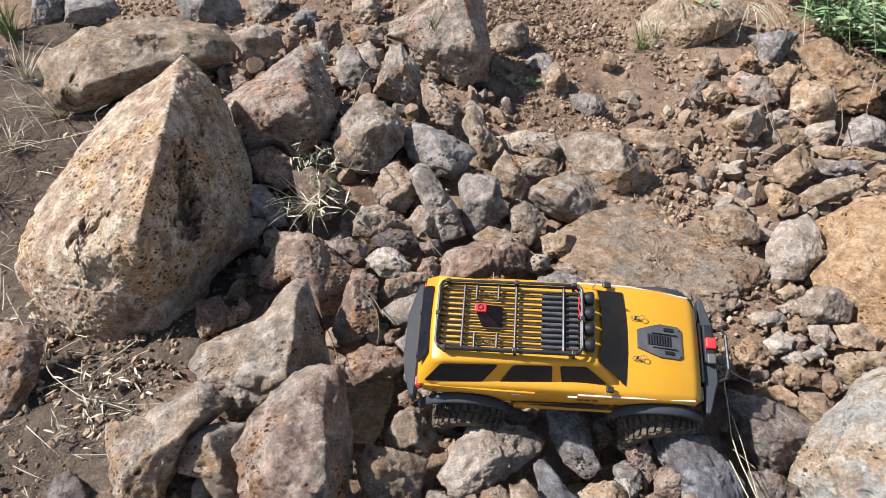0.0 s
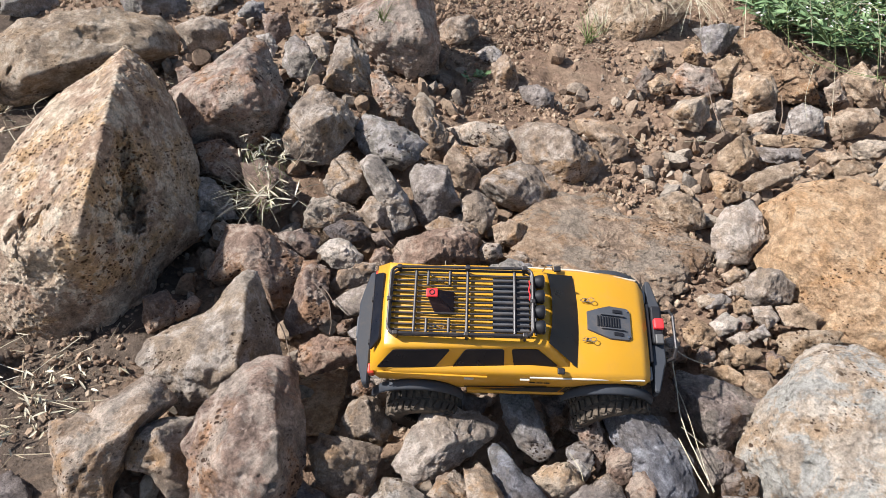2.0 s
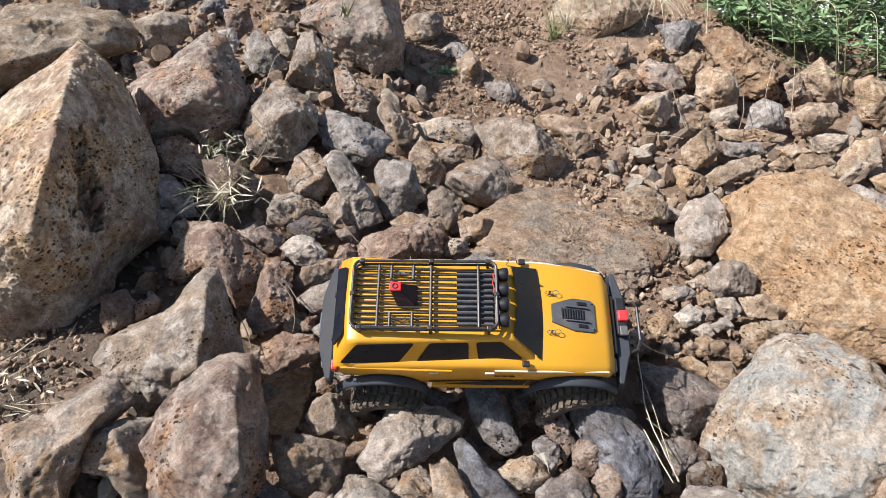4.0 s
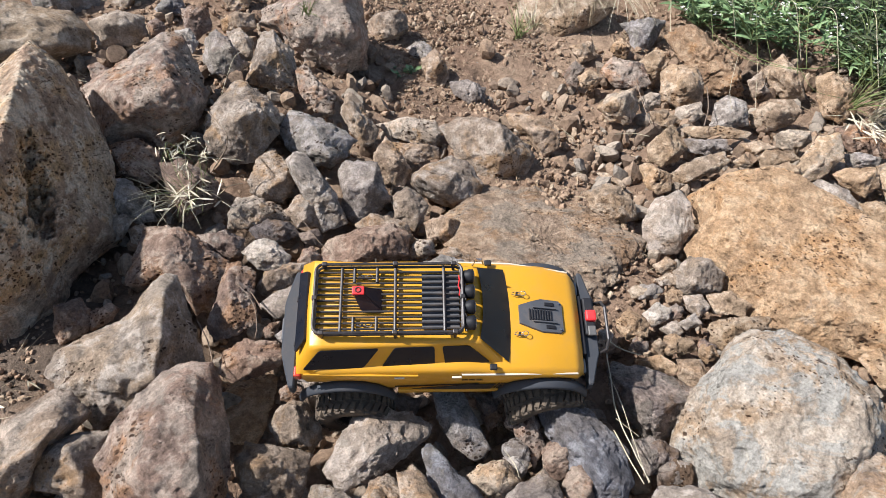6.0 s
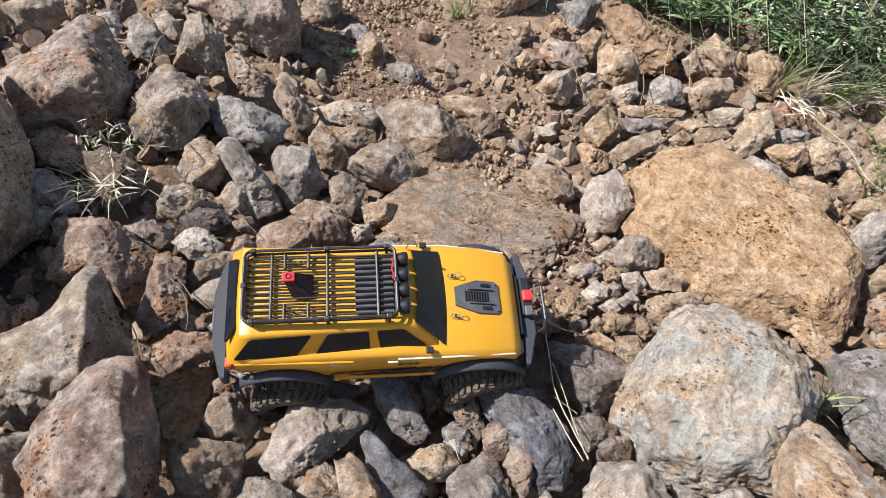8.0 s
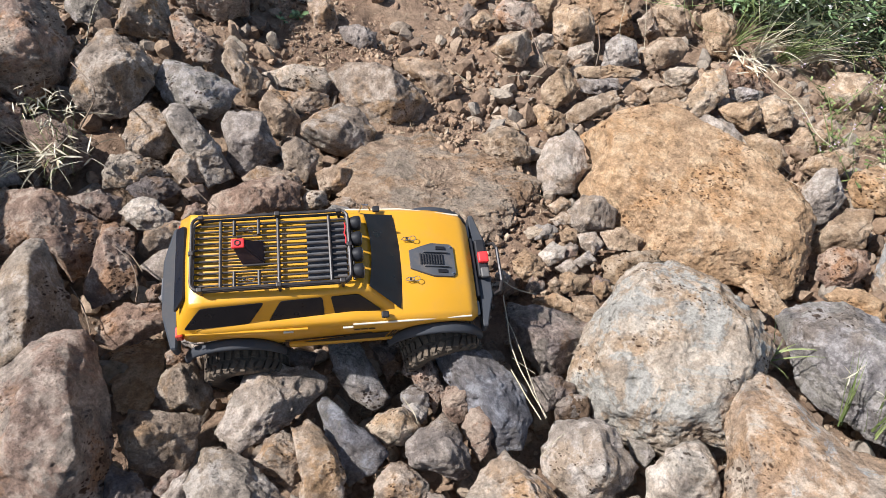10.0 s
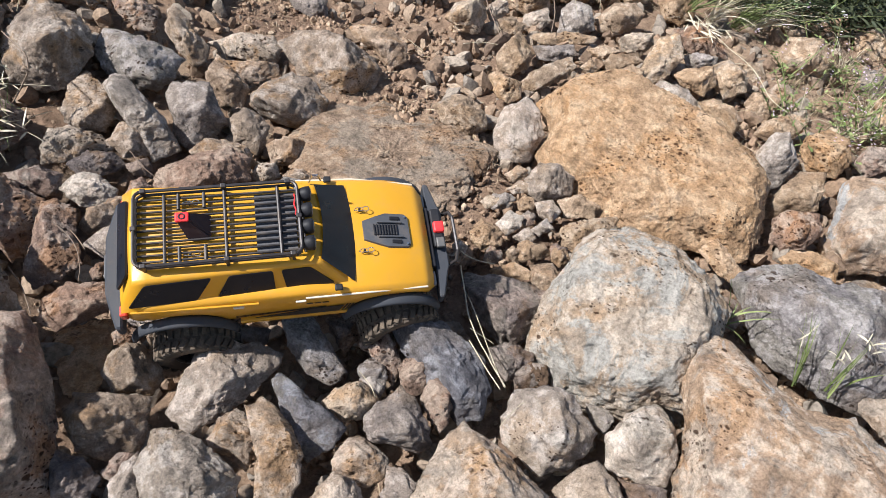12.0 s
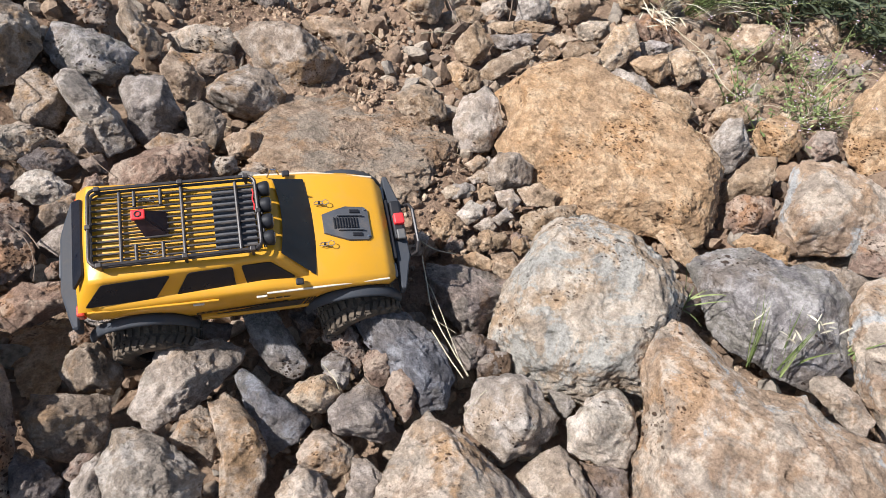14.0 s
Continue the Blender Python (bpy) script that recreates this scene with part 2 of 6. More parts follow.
def gas_pit(q, scale, share, wide):
    """Depth at q of the gas pits of one size: steep-sided oval holes, in a share of the cells of a scattered pattern."""
    away, points = noise.voronoi(Vector((q.x, q.y * 1.5, q.z * 1.2)) * scale)
    c = points[0]
    luck = abs(math.sin(round(c.x, 2) * 12.9898 + round(c.y, 2) * 78.233 + round(c.z, 2) * 37.719) * 43758.5453) % 1
    if luck > share:
        return 0.0
    r = wide * (0.45 + 0.65 * luck / share)
    d = away[0] / r
    return 0.0 if d > 1 else min(1.0, (1 - d) * 2.2) * r / scale * 1.15


def rock(kind, at, turns, depth, girth, form, seed, crests=(), dents=()):
    """A stone. girth: its corners as degrees round and millimetres out from the middle; depth in millimetres.
    It is broken into flat faces, then weathered."""
    rng = np.random.default_rng(seed)
    d = depth / 1000
    ways = np.radians([w for w, r in girth])
    outs = np.array([r for w, r in girth]) * 1.015 / 1000
    size = outs.mean()
    level = 8 if form == "giant" and size > 0.22 else 7 if form == "giant" else 6 if (form == "big" or size > 0.075) else 5 if size > 0.032 else 4

    def outline(t):
        """How far the girth lies out in the directions t, straight from corner to corner."""
        t = np.asarray(t) % (2 * np.pi)
        j = np.searchsorted(ways, t) % len(ways)
        i = j - 1
        span = np.maximum((ways[j] - ways[i]) % (2 * np.pi), 0.02)
        u = (t - ways[i]) % (2 * np.pi)
        return np.sin(span) / np.maximum(np.sin(span - u) / outs[i] + np.sin(u) / outs[j], 1e-3) * np.ones_like(t)
    # corners: the girth, some crests in front, a few behind
    bm = bmesh.new()
    for w, r in zip(ways, outs):
        bm.verts.new((r * math.cos(w), r * math.sin(w), d * rng.uniform(-0.22, 0.10)))
    tops = [Vector(c) / 1000 for c in crests]
    if not tops:
        count = 7 if form == "giant" else rng.integers(2, 5)
        start = rng.uniform(0, 2 * np.pi)
        for k in range(count):
            t = (start + 2 * np.pi * (k + rng.uniform(-0.3, 0.3)) / count) % (2 * np.pi)
            reach = rng.uniform(0.55, 0.8) if form == "giant" else rng.uniform(0.15, 0.85)
            r = min(float(outline(t)), 1.6 * size) * reach
            tops.append(Vector((r * math.cos(t), r * math.sin(t), d * rng.uniform(0.6, 1.15))))
    for c in tops:
        bm.verts.new(c)
    for k in range(4):
        t = 2 * math.pi * k / 4 + 0.4
        r = 0.5 * min(float(outline(t)), 1.6 * size)
        bm.verts.new((r * math.cos(t), r * math.sin(t), -0.95 * d))
    hull = bmesh.ops.convex_hull(bm, input=bm.verts[:])
    bm.normal_update()
    planes = [(f.normal.copy(), f.calc_center_median()) for f in bm.faces]
    N = np.array([n[:] for n, c in planes])
    D = np.array([n.dot(c) for n, c in planes])
    flip = np.where(D < 0, -1, 1)
    N, D = N * flip[:, None], np.maximum(np.abs(D), 0.1 * d)
    bm.free()
    v, f = BALLS[level]
    v = v * np.array([1, 1, max(min(d / size, 1.2), 0.4)])
    v = v / np.linalg.norm(v, axis=1)[:, None]
    sharp = 60.0

    def reach_of(dirs):
        q = np.maximum(dirs @ N.T, 0) / D
        return ((q ** sharp).sum(1)) ** (-1 / sharp)
    p = v * reach_of(v)[:, None]
    # hollows of the outline
    flat = np.hypot(v[:, 0], v[:, 1])
    turn = np.arctan2(v[:, 1], v[:, 0])
    rim = np.stack([np.cos(turn), np.sin(turn), 0 * turn], 1)
    ratio = np.clip(outline(turn) / reach_of(rim), 0.6, 1.3)
    p[:, :2] *= (1 + (ratio - 1) * flat ** 3)[:, None]
    for x, y, z, r, deep in dents:
        away = p - np.array((x, y, z)) / 1000
        ring = ((away / (r / 1000)) ** 2).sum(1)
        inside = np.where(ring < 4)[0]
        for i in inside:
            ring[i] *= 1 + 0.9 * noise.noise(Vector(p[i]) * 45) + 0.5 * noise.noise(Vector(p[i]) * 110)
        p -= np.array((0.25, 0.1, 1.0)) * (deep / 1000 * np.exp(-ring ** 2.2))[:, None]
    # weathering
    unit = p / np.maximum(np.linalg.norm(p, axis=1), 1e-6)[:, None]
    shift = rng.uniform(-50, 50, 3)
    a1, a2 = size * 0.030, min(size * 0.022, 0.003)
    f1, f2 = 1.7 / size, 4.4 / size
    chip = min(size * 0.10, 0.010)
    pitted = {"K": 0.75, "O": 0.60, "R": 0.50, "L": 0.35, "W": 0.40, "T": 0.22, "Y": 0.3, "G": 0.22}.get(kind, 0.0)
    off = np.empty(len(p))
    for i, q in enumerate(p + shift):
        q = Vector(q)
        e = a1 * noise.noise(q * f1) + a2 * noise.noise(q * f2)
        e -= chip * max(0, noise.noise(q * (f2 * 0.8) + Vector((9, 9, 9))) - 0.12)
        e += 0.0030 * noise.noise(q * 70.0) + 0.0022 * noise.noise(q * 150.0)
        if level > 4:
            e -= 0.0035 * abs(noise.noise(q * 36.0))
        if level > 5:
            e -= 0.05 * max(0, 0.05 - abs(noise.noise(q * 6.0)))
            if kind in "WLO":
                e += 0.004 * noise.noise(q * 10.0) - 0.007 * abs(noise.noise(q * 21.0)) - 0.004 * abs(noise.noise(q * 52.0)) + 0.004
        if pitted and level > 4 and noise.noise(q * 7.0) > 0.25 - 0.5 * pitted:
            e -= gas_pit(q, 30.0, 0.45 * pitted, 0.34) + gas_pit(q, 62.0, 0.40 * pitted, 0.36)
        if kind in "ES":
            e += 0.010 * noise.noise(q * 9.0) - 0.018 * abs(noise.noise(q * 22.0)) - 0.012 * abs(noise.noise(q * 58.0)) + 0.006 * noise.noise(q * 110.0) + 0.006
        off[i] = e
    p += unit * off[:, None]
    name = "boulder" if size > 0.085 else "stone"
    ob = new(name, mesh_of(name, p, f, ROCK[kind]))
    ob.matrix_world = pose(*at, turns[0], 0, turns[1])
    how = "big" if size > 0.12 else "head-sized" if size > 0.085 else "fist-sized" if size > 0.045 else "small"
    surface = "pitted volcanic" if form == "pit" or kind in "ROKL" else "angular"
    where_it_is = "half sunk in the slope" if name == "boulder" else "wedged among the rubble" if seed % 3 else "lying loose on the slope"
    return tagged(ob, f"{how} {COLOUR_WORDS[kind]} {surface} {name} {where_it_is}", "rock", "rocks of the slope")


rock("Y", (-0.694, 1.975, 0.256), (47, 26), 97, ((10, 243), (36, 150), (83, 107), (126, 122), (162, 193), (170, 207), (191, 225), (201, 221), (210, 200), (223, 145), (241, 98), (297, 86), (338, 186), (345, 260), (355, 272)), "big", 1, crests=((-81, 33, 68), (37, 24, 78), (176, -21, 78), (40, -58, 97), (-109, -73, 97), (189, -70, 78)), dents=((95, -11, 78, 26, 14), (46, 8, 78, 18, 12), (181, -5, 73, 24, 12), (-162, -98, 58, 40, 30), (-75, -112, 58, 40, 30),))
rock("K", (-0.514, 1.417, 0.156), (42, 29), 228, ((7, 244), (21, 272), (37, 322), (49, 364), (58, 391), (65, 328), (79, 266), (96, 218), (127, 187), (150, 200), (171, 228), (181, 244), (201, 255), (223, 283), (243, 299), (265, 293), (282, 237), (301, 185), (319, 197), (331, 229), (349, 226)), "giant", 2, crests=((174, 260, 102), (108, 130, 205), (42, 2, 268), (-14, -100, 273), (-125, -182, 114), (-23, -207, 125), (-117, -70, 205), (112, -96, 102)), dents=((125, 51, 182, 28, 50), (123, 4, 173, 34, 70), (102, -40, 164, 32, 65), (100, -76, 150, 28, 50), (-99, 8, 182, 28, 34), (-86, -45, 193, 34, 36), (-17, 7, 205, 16, 9), (222, 118, 80, 14, 12), (36, -103, 205, 14, 14), (-122, -27, 171, 20, 18), (178, 113, 114, 10, 14), (56, 13, 216, 8, 12), (199, 42, 114, 9, 12), (-94, -119, 182, 30, 26), (161, -76, 102, 9, 10), (46, -116, 193, 8, 12), (-12, 124, 159, 14, 10), (26, 93, 182, 10, 8),))
rock("R", (-0.246, 1.771, 0.227), (43, 15), 110, ((18, 120), (54, 157), (69, 150), (122, 99), (163, 139), (172, 132), (192, 122), (219, 153), (237, 109), (270, 130), (311, 125), (353, 126)), "big", 3, crests=((-80, -2, 77), (38, 44, 88), (52, -21, 110), (-32, -57, 99), (62, -69, 88)))
rock("P", (-0.384, 2.113, 0.231), (46, 16), 46, ((19, 72), (77, 54), (158, 74), (212, 70), (294, 54), (340, 70)), "-", 4)
rock("R", (-0.293, 2.123, 0.225), (46, 14), 20, ((13, 26), (78, 33), (134, 27), (236, 35), (296, 28)), "-", 5)
rock("R", (-0.390, 1.897, 0.218), (44, 19), 21, ((10, 28), (81, 29), (132, 28), (228, 32), (301, 27)), "-", 6)
rock("R", (-0.194, 2.156, 0.232), (46, 11), 34, ((46, 53), (132, 50), (209, 39), (254, 56), (333, 41)), "-", 7)
rock("P", (-0.204, 2.052, 0.224), (45, 12), 23, ((70, 34), (133, 39), (226, 27), (282, 39), (341, 30)), "-", 8)
rock("G", (-0.105, 1.949, 0.229), (44, 9), 44, ((61, 46), (93, 69), (127, 58), (186, 49), (234, 55), (297, 56), (336, 78), (342, 47)), "-", 9)
rock("P", (-0.065, 2.026, 0.221), (45, 8), 27, ((19, 32), (85, 44), (131, 52), (198, 26), (263, 49), (300, 50)), "-", 10)
rock("T", (-0.083, 2.153, 0.223), (46, 8), 29, ((29, 47), (100, 32), (164, 49), (204, 47), (276, 31), (338, 48)), "-", 11)
rock("T", (0.021, 1.923, 0.213), (44, 5), 55, ((36, 59), (85, 90), (104, 87), (208, 85), (222, 62), (272, 67), (306, 97)), "-", 12)
rock("R", (0.143, 2.189, 0.198), (46, 1), 97, ((36, 130), (58, 167), (102, 132), (139, 124), (162, 159), (179, 176), (187, 130), (225, 117), (253, 122), (281, 146), (310, 170), (329, 140)), "big", 13)
rock("R", (0.118, 1.864, 0.169), (42, 2), 32, ((61, 27), (101, 71), (124, 76), (186, 39), (264, 51), (302, 71), (344, 57)), "-", 14)
rock("T", (-0.042, 1.697, 0.183), (41, 9), 81, ((9, 91), (41, 90), (76, 102), (91, 94), (140, 79), (167, 80), (190, 90), (213, 94), (255, 95), (280, 91), (337, 84)), "pit", 15)
rock("G", (0.121, 1.693, 0.136), (40, 3), 55, ((32, 62), (84, 57), (123, 88), (157, 84), (188, 73), (235, 58), (290, 76), (326, 82), (357, 85)), "-", 16)
rock("T", (0.024, 1.572, 0.117), (38, 7), 49, ((34, 55), (81, 60), (116, 57), (174, 48), (204, 53), (242, 57), (288, 58), (340, 50)), "-", 17)
rock("P", (0.121, 1.529, 0.106), (40, 3), 45, ((82, 54), (100, 96), (114, 105), (128, 98), (140, 67), (211, 33), (274, 91), (311, 99), (350, 43)), "-", 18)
rock("T", (-0.010, 1.486, 0.090), (36, 9), 35, ((12, 55), (81, 38), (127, 52), (168, 55), (200, 61), (229, 42), (307, 39), (341, 73)), "-", 19)
rock("D", (0.031, 1.441, 0.076), (35, 7), 23, ((23, 37), (107, 30), (169, 49), (196, 39), (266, 28), (345, 52)), "-", 20)
rock("R", (-0.268, 1.624, 0.147), (40, 17), 43, ((9, 53), (73, 53), (135, 70), (204, 50), (275, 59), (307, 65)), "-", 21)
rock("G", (-0.274, 1.527, 0.109), (38, 19), 33, ((81, 49), (124, 72), (194, 39), (267, 52), (306, 69), (359, 41)), "-", 22)
rock("R", (-0.150, 1.540, 0.121), (38, 14), 50, ((3, 65), (37, 56), (91, 69), (123, 74), (224, 64), (251, 79), (323, 56)), "-", 23)
rock("P", (-0.288, 1.471, 0.088), (37, 20), 19, ((15, 32), (68, 29), (118, 30), (235, 39), (264, 30)), "-", 24)
rock("P", (-0.246, 1.449, 0.080), (36, 19), 17, ((71, 23), (143, 24), (213, 23), (263, 23), (353, 27)), "-", 25)
rock("R", (-0.145, 1.330, 0.092), (35, 19), 59, ((52, 73), (90, 86), (114, 98), (140, 90), (186, 107), (198, 75), (222, 25), (271, 105), (288, 110), (329, 96), (350, 89)), "big", 26)
rock("P", (-0.179, 1.073, 0.112), (34, 26), 85, ((3, 110), (32, 132), (45, 155), (52, 156), (58, 140), (78, 76), (118, 75), (147, 107), (166, 128), (178, 125), (201, 107), (223, 121), (245, 97), (300, 111), (331, 110)), "big", 27, crests=((77, 76, 51), (48, 3, 85), (14, -59, 85), (-46, -27, 64), (-10, 26, 60)))
rock("R", (-0.088, 0.856, 0.121), (30, 27), 90, ((2, 94), (24, 115), (37, 147), (45, 157), (57, 152), (71, 138), (92, 112), (122, 96), (151, 100), (178, 99), (204, 112), (238, 128), (280, 131), (302, 103), (326, 90)), "big", 28, crests=((57, 102, 50), (58, 44, 81), (-5, 52, 77), (25, -51, 90), (-44, -11, 81), (-24, -87, 72)))
rock("T", (-0.327, 0.880, 0.106), (30, 36), 61, ((5, 128), (25, 137), (36, 128), (44, 96), (82, 59), (122, 80), (142, 77), (177, 75), (221, 117), (250, 110), (262, 57), (303, 40), (350, 53)), "big", 29)
rock("T", (-0.238, 0.880, 0.086), (29, 31), 48, ((24, 73), (53, 59), (98, 57), (137, 68), (179, 57), (218, 38), (254, 69), (280, 78), (322, 43), (356, 49)), "-", 30)
rock("R", (-0.328, 1.211, 0.076), (33, 27), 31, ((10, 40), (52, 42), (112, 43), (193, 35), (232, 50), (307, 37)), "-", 31)
rock("R", (-0.275, 1.225, 0.070), (33, 24), 18, ((6, 31), (46, 27), (146, 26), (217, 33), (312, 21)), "-", 32)
rock("R", (-0.661, 1.062, 0.098), (34, 44), 40, ((0, 65), (38, 90), (66, 86), (101, 81), (226, 110), (251, 82), (296, 56)), "big", 33)
rock("D", (-0.467, 0.827, 0.066), (8, 45), 18, ((64, 41), (97, 46), (137, 35), (215, 33), (280, 48), (333, 33)), "-", 34)
rock("G", (-0.939, 2.322, 0.243), (42, 28), 36, ((12, 80), (131, 74), (197, 76), (260, 49), (343, 82)), "-", 35)
rock("G", (-0.572, 2.302, 0.252), (48, 20), 53, ((5, 93), (84, 74), (145, 111), (212, 80), (286, 79), (324, 104)), "-", 36)
rock("G", (-1.069, 2.325, 0.248), (49, 30), 33, ((28, 57), (112, 56), (204, 51), (250, 54), (317, 46)), "-", 37)
rock("T", (0.093, 1.491, 0.083), (37, 7), 31, ((14, 35), (61, 41), (102, 41), (170, 44), (239, 39), (313, 49)), "-", 38)
rock("G", (0.223, 1.554, 0.087), (40, 1), 59, ((27, 52), (60, 76), (115, 72), (140, 67), (190, 47), (217, 66), (256, 74), (294, 65), (334, 67)), "-", 39)
rock("T", (0.223, 1.794, 0.124), (41, 1), 34, ((70, 43), (97, 76), (115, 72), (151, 47), (242, 40), (274, 72), (299, 68), (330, 50)), "-", 40)
rock("T", (0.362, 1.826, 0.066), (29, -4), 30, ((28, 62), (129, 49), (166, 91), (191, 69), (263, 35), (323, 74), (357, 75)), "-", 41)
rock("T", (0.357, 1.735, 0.062), (34, -4), 21, ((11, 64), (154, 68), (193, 42), (247, 37), (348, 56)), "-", 42)
rock("T", (0.293, 1.654, 0.082), (39, -2), 39, ((51, 43), (99, 70), (146, 52), (216, 44), (265, 61), (300, 57), (343, 53)), "-", 43)
rock("T", (0.424, 1.606, 0.057), (38, -7), 64, ((1, 75), (46, 69), (83, 67), (133, 66), (166, 87), (184, 89), (196, 73), (237, 56), (289, 67), (322, 86)), "-", 44)
rock("T", (0.541, 1.738, 0.058), (37, -11), 72, ((12, 100), (62, 70), (97, 86), (136, 114), (156, 134), (192, 90), (225, 76), (277, 95), (327, 112), (356, 124)), "big", 45)
rock("T", (0.326, 1.515, 0.060), (37, -3), 41, ((8, 42), (51, 42), (95, 51), (146, 51), (177, 36), (215, 42), (238, 37), (280, 59), (313, 45)), "-", 46)
rock("T", (0.397, 1.450, 0.045), (35, -7), 37, ((34, 42), (104, 38), (160, 49), (220, 43), (303, 41), (350, 48)), "-", 47)
rock("R", (0.217, 1.378, 0.066), (35, 4), 53, ((12, 101), (37, 84), (99, 47), (158, 78), (198, 104), (228, 72), (250, 46), (326, 59), (345, 97)), "big", 48)
rock("T", (0.342, 1.393, 0.044), (35, -3), 20, ((41, 32), (126, 24), (184, 28), (226, 29), (274, 23), (342, 27)), "-", 49)
rock("T", (0.268, 1.444, 0.057), (36, 1), 33, ((13, 52), (62, 33), (127, 52), (167, 70), (222, 36), (299, 49), (337, 66)), "-", 50)
rock("G", (0.402, 1.271, 0.050), (33, -6), 39, ((2, 100), (23, 51), (82, 52), (120, 69), (146, 81), (168, 92), (186, 82), (231, 52), (322, 91)), "big", 51)
rock("T", (0.416, 1.363, 0.040), (34, -6), 17, ((11, 28), (121, 30), (167, 45), (277, 23), (335, 46)), "-", 52)
rock("P", (0.020, 1.368, 0.072), (35, 13), 29, ((48, 33), (106, 42), (159, 50), (180, 43), (225, 32), (306, 50), (346, 50)), "-", 53)
rock("D", (0.111, 1.423, 0.066), (36, 8), 17, ((5, 21), (49, 24), (154, 30), (194, 22), (299, 29)), "-", 54)
rock("R", (0.106, 1.360, 0.064), (35, 9), 20, ((3, 24), (68, 29), (116, 24), (195, 29), (289, 31)), "-", 55)
rock("T", (0.059, 1.297, 0.072), (34, 12), 25, ((25, 53), (68, 30), (149, 39), (190, 58), (210, 57), (222, 31), (312, 34), (357, 59)), "-", 56)
rock("G", (0.115, 1.234, 0.071), (33, 10), 37, ((0, 87), (21, 76), (42, 62), (88, 36), (155, 63), (176, 94), (200, 76), (254, 36), (324, 64), (347, 79)), "-", 57)
rock("P", (0.248, 1.277, 0.055), (33, 2), 27, ((12, 57), (46, 42), (111, 32), (176, 47), (214, 52), (237, 46), (297, 20), (350, 53)), "-", 58)
rock("T", (0.246, 1.090, 0.084), (32, 3), 63, ((17, 106), (42, 138), (61, 124), (126, 61), (184, 91), (196, 113), (223, 137), (247, 93), (274, 62), (317, 73), (349, 91)), "big", 59)
rock("R", (0.009, 1.083, 0.076), (30, 18), 32, ((19, 56), (90, 37), (141, 46), (180, 60), (214, 52), (252, 34), (332, 54), (354, 65)), "-", 60)
rock("R", (-0.033, 1.227, 0.080), (23, 15), 32, ((45, 74), (69, 89), (86, 85), (210, 69), (233, 80), (262, 69), (302, 58)), "-", 61)
rock("R", (0.039, 1.164, 0.065), (32, 15), 13, ((28, 23), (94, 14), (165, 18), (219, 19), (294, 16)), "-", 62)
rock("G", (0.087, 1.146, 0.067), (31, 12), 23, ((39, 36), (99, 24), (166, 36), (193, 32), (248, 29), (312, 27), (352, 33)), "-", 63)
rock("G", (0.143, 1.133, 0.059), (30, 9), 16, ((22, 25), (93, 22), (147, 21), (205, 21), (278, 26)), "-", 64)
rock("G", (0.102, 1.054, 0.066), (29, 12), 23, ((42, 30), (106, 33), (140, 37), (170, 31), (217, 18), (275, 37), (301, 41), (358, 24)), "-", 65)
rock("T", (0.115, 1.031, 0.063), (28, 12), 15, ((21, 17), (80, 25), (135, 27), (253, 25), (302, 27)), "-", 66)
rock("O", (-0.019, 1.091, -0.065), (2, 17), 14, ((9, 58), (39, 80), (71, 78), (121, 75), (197, 48), (235, 82), (270, 80), (293, 55)), "low", 67)
rock("R", (0.080, 1.014, 0.063), (28, 15), 15, ((65, 20), (142, 19), (198, 22), (283, 18), (349, 22)), "-", 68)
rock("T", (0.091, 0.940, 0.070), (26, 15), 39, ((51, 45), (81, 45), (110, 43), (159, 47), (213, 41), (286, 50), (320, 48), (342, 41)), "pit", 69)
rock("T", (0.055, 0.855, 0.075), (25, 20), 49, ((2, 65), (52, 43), (109, 58), (136, 60), (169, 50), (199, 52), (234, 49), (292, 54), (343, 62)), "-", 70)
rock("P", (0.219, 0.894, 0.069), (25, 6), 54, ((8, 88), (32, 78), (65, 64), (103, 63), (135, 52), (196, 78), (212, 84), (225, 83), (239, 67), (260, 53), (320, 50), (357, 80)), "big", 71)
rock("T", (0.229, 0.798, 0.058), (22, 6), 34, ((5, 36), (35, 33), (78, 39), (117, 38), (169, 40), (188, 39), (235, 26), (274, 45), (314, 39)), "-", 72)
rock("T", (0.278, 0.751, 0.070), (23, 1), 34, ((31, 41), (73, 61), (91, 80), (110, 84), (116, 60), (170, 26), (240, 72), (271, 69), (300, 57), (342, 42)), "-", 73)
rock("B", (0.332, 0.808, 0.058), (23, -4), 31, ((58, 25), (99, 52), (115, 82), (126, 82), (149, 42), (222, 34), (265, 55), (307, 63), (337, 61), (353, 44)), "-", 74)
rock("Y", (0.404, 0.827, 0.043), (22, -10), 31, ((22, 40), (63, 36), (135, 33), (176, 46), (201, 40), (241, 34), (303, 33), (356, 45)), "-", 75)
rock("G", (0.466, 0.771, 0.050), (23, -17), 44, ((6, 45), (60, 44), (90, 57), (120, 43), (148, 44), (183, 53), (216, 53), (270, 35), (305, 52), (330, 59)), "pit", 76)
rock("R", (0.535, 0.793, 0.049), (26, -23), 24, ((69, 35), (98, 45), (122, 35), (177, 28), (247, 30), (281, 45), (302, 38), (356, 24)), "-", 77)
rock("R", (0.514, 0.855, 0.047), (27, -19), 28, ((29, 30), (82, 42), (134, 29), (175, 28), (223, 29), (274, 41), (311, 30)), "-", 78)
rock("G", (0.445, 0.852, 0.039), (23, -13), 17, ((9, 22), (61, 25), (159, 25), (231, 23), (303, 22)), "-", 79)
rock("T", (0.396, 0.721, 0.045), (19, -12), 31, ((4, 45), (35, 35), (96, 39), (136, 40), (179, 45), (219, 38), (287, 36), (332, 45)), "-", 80)
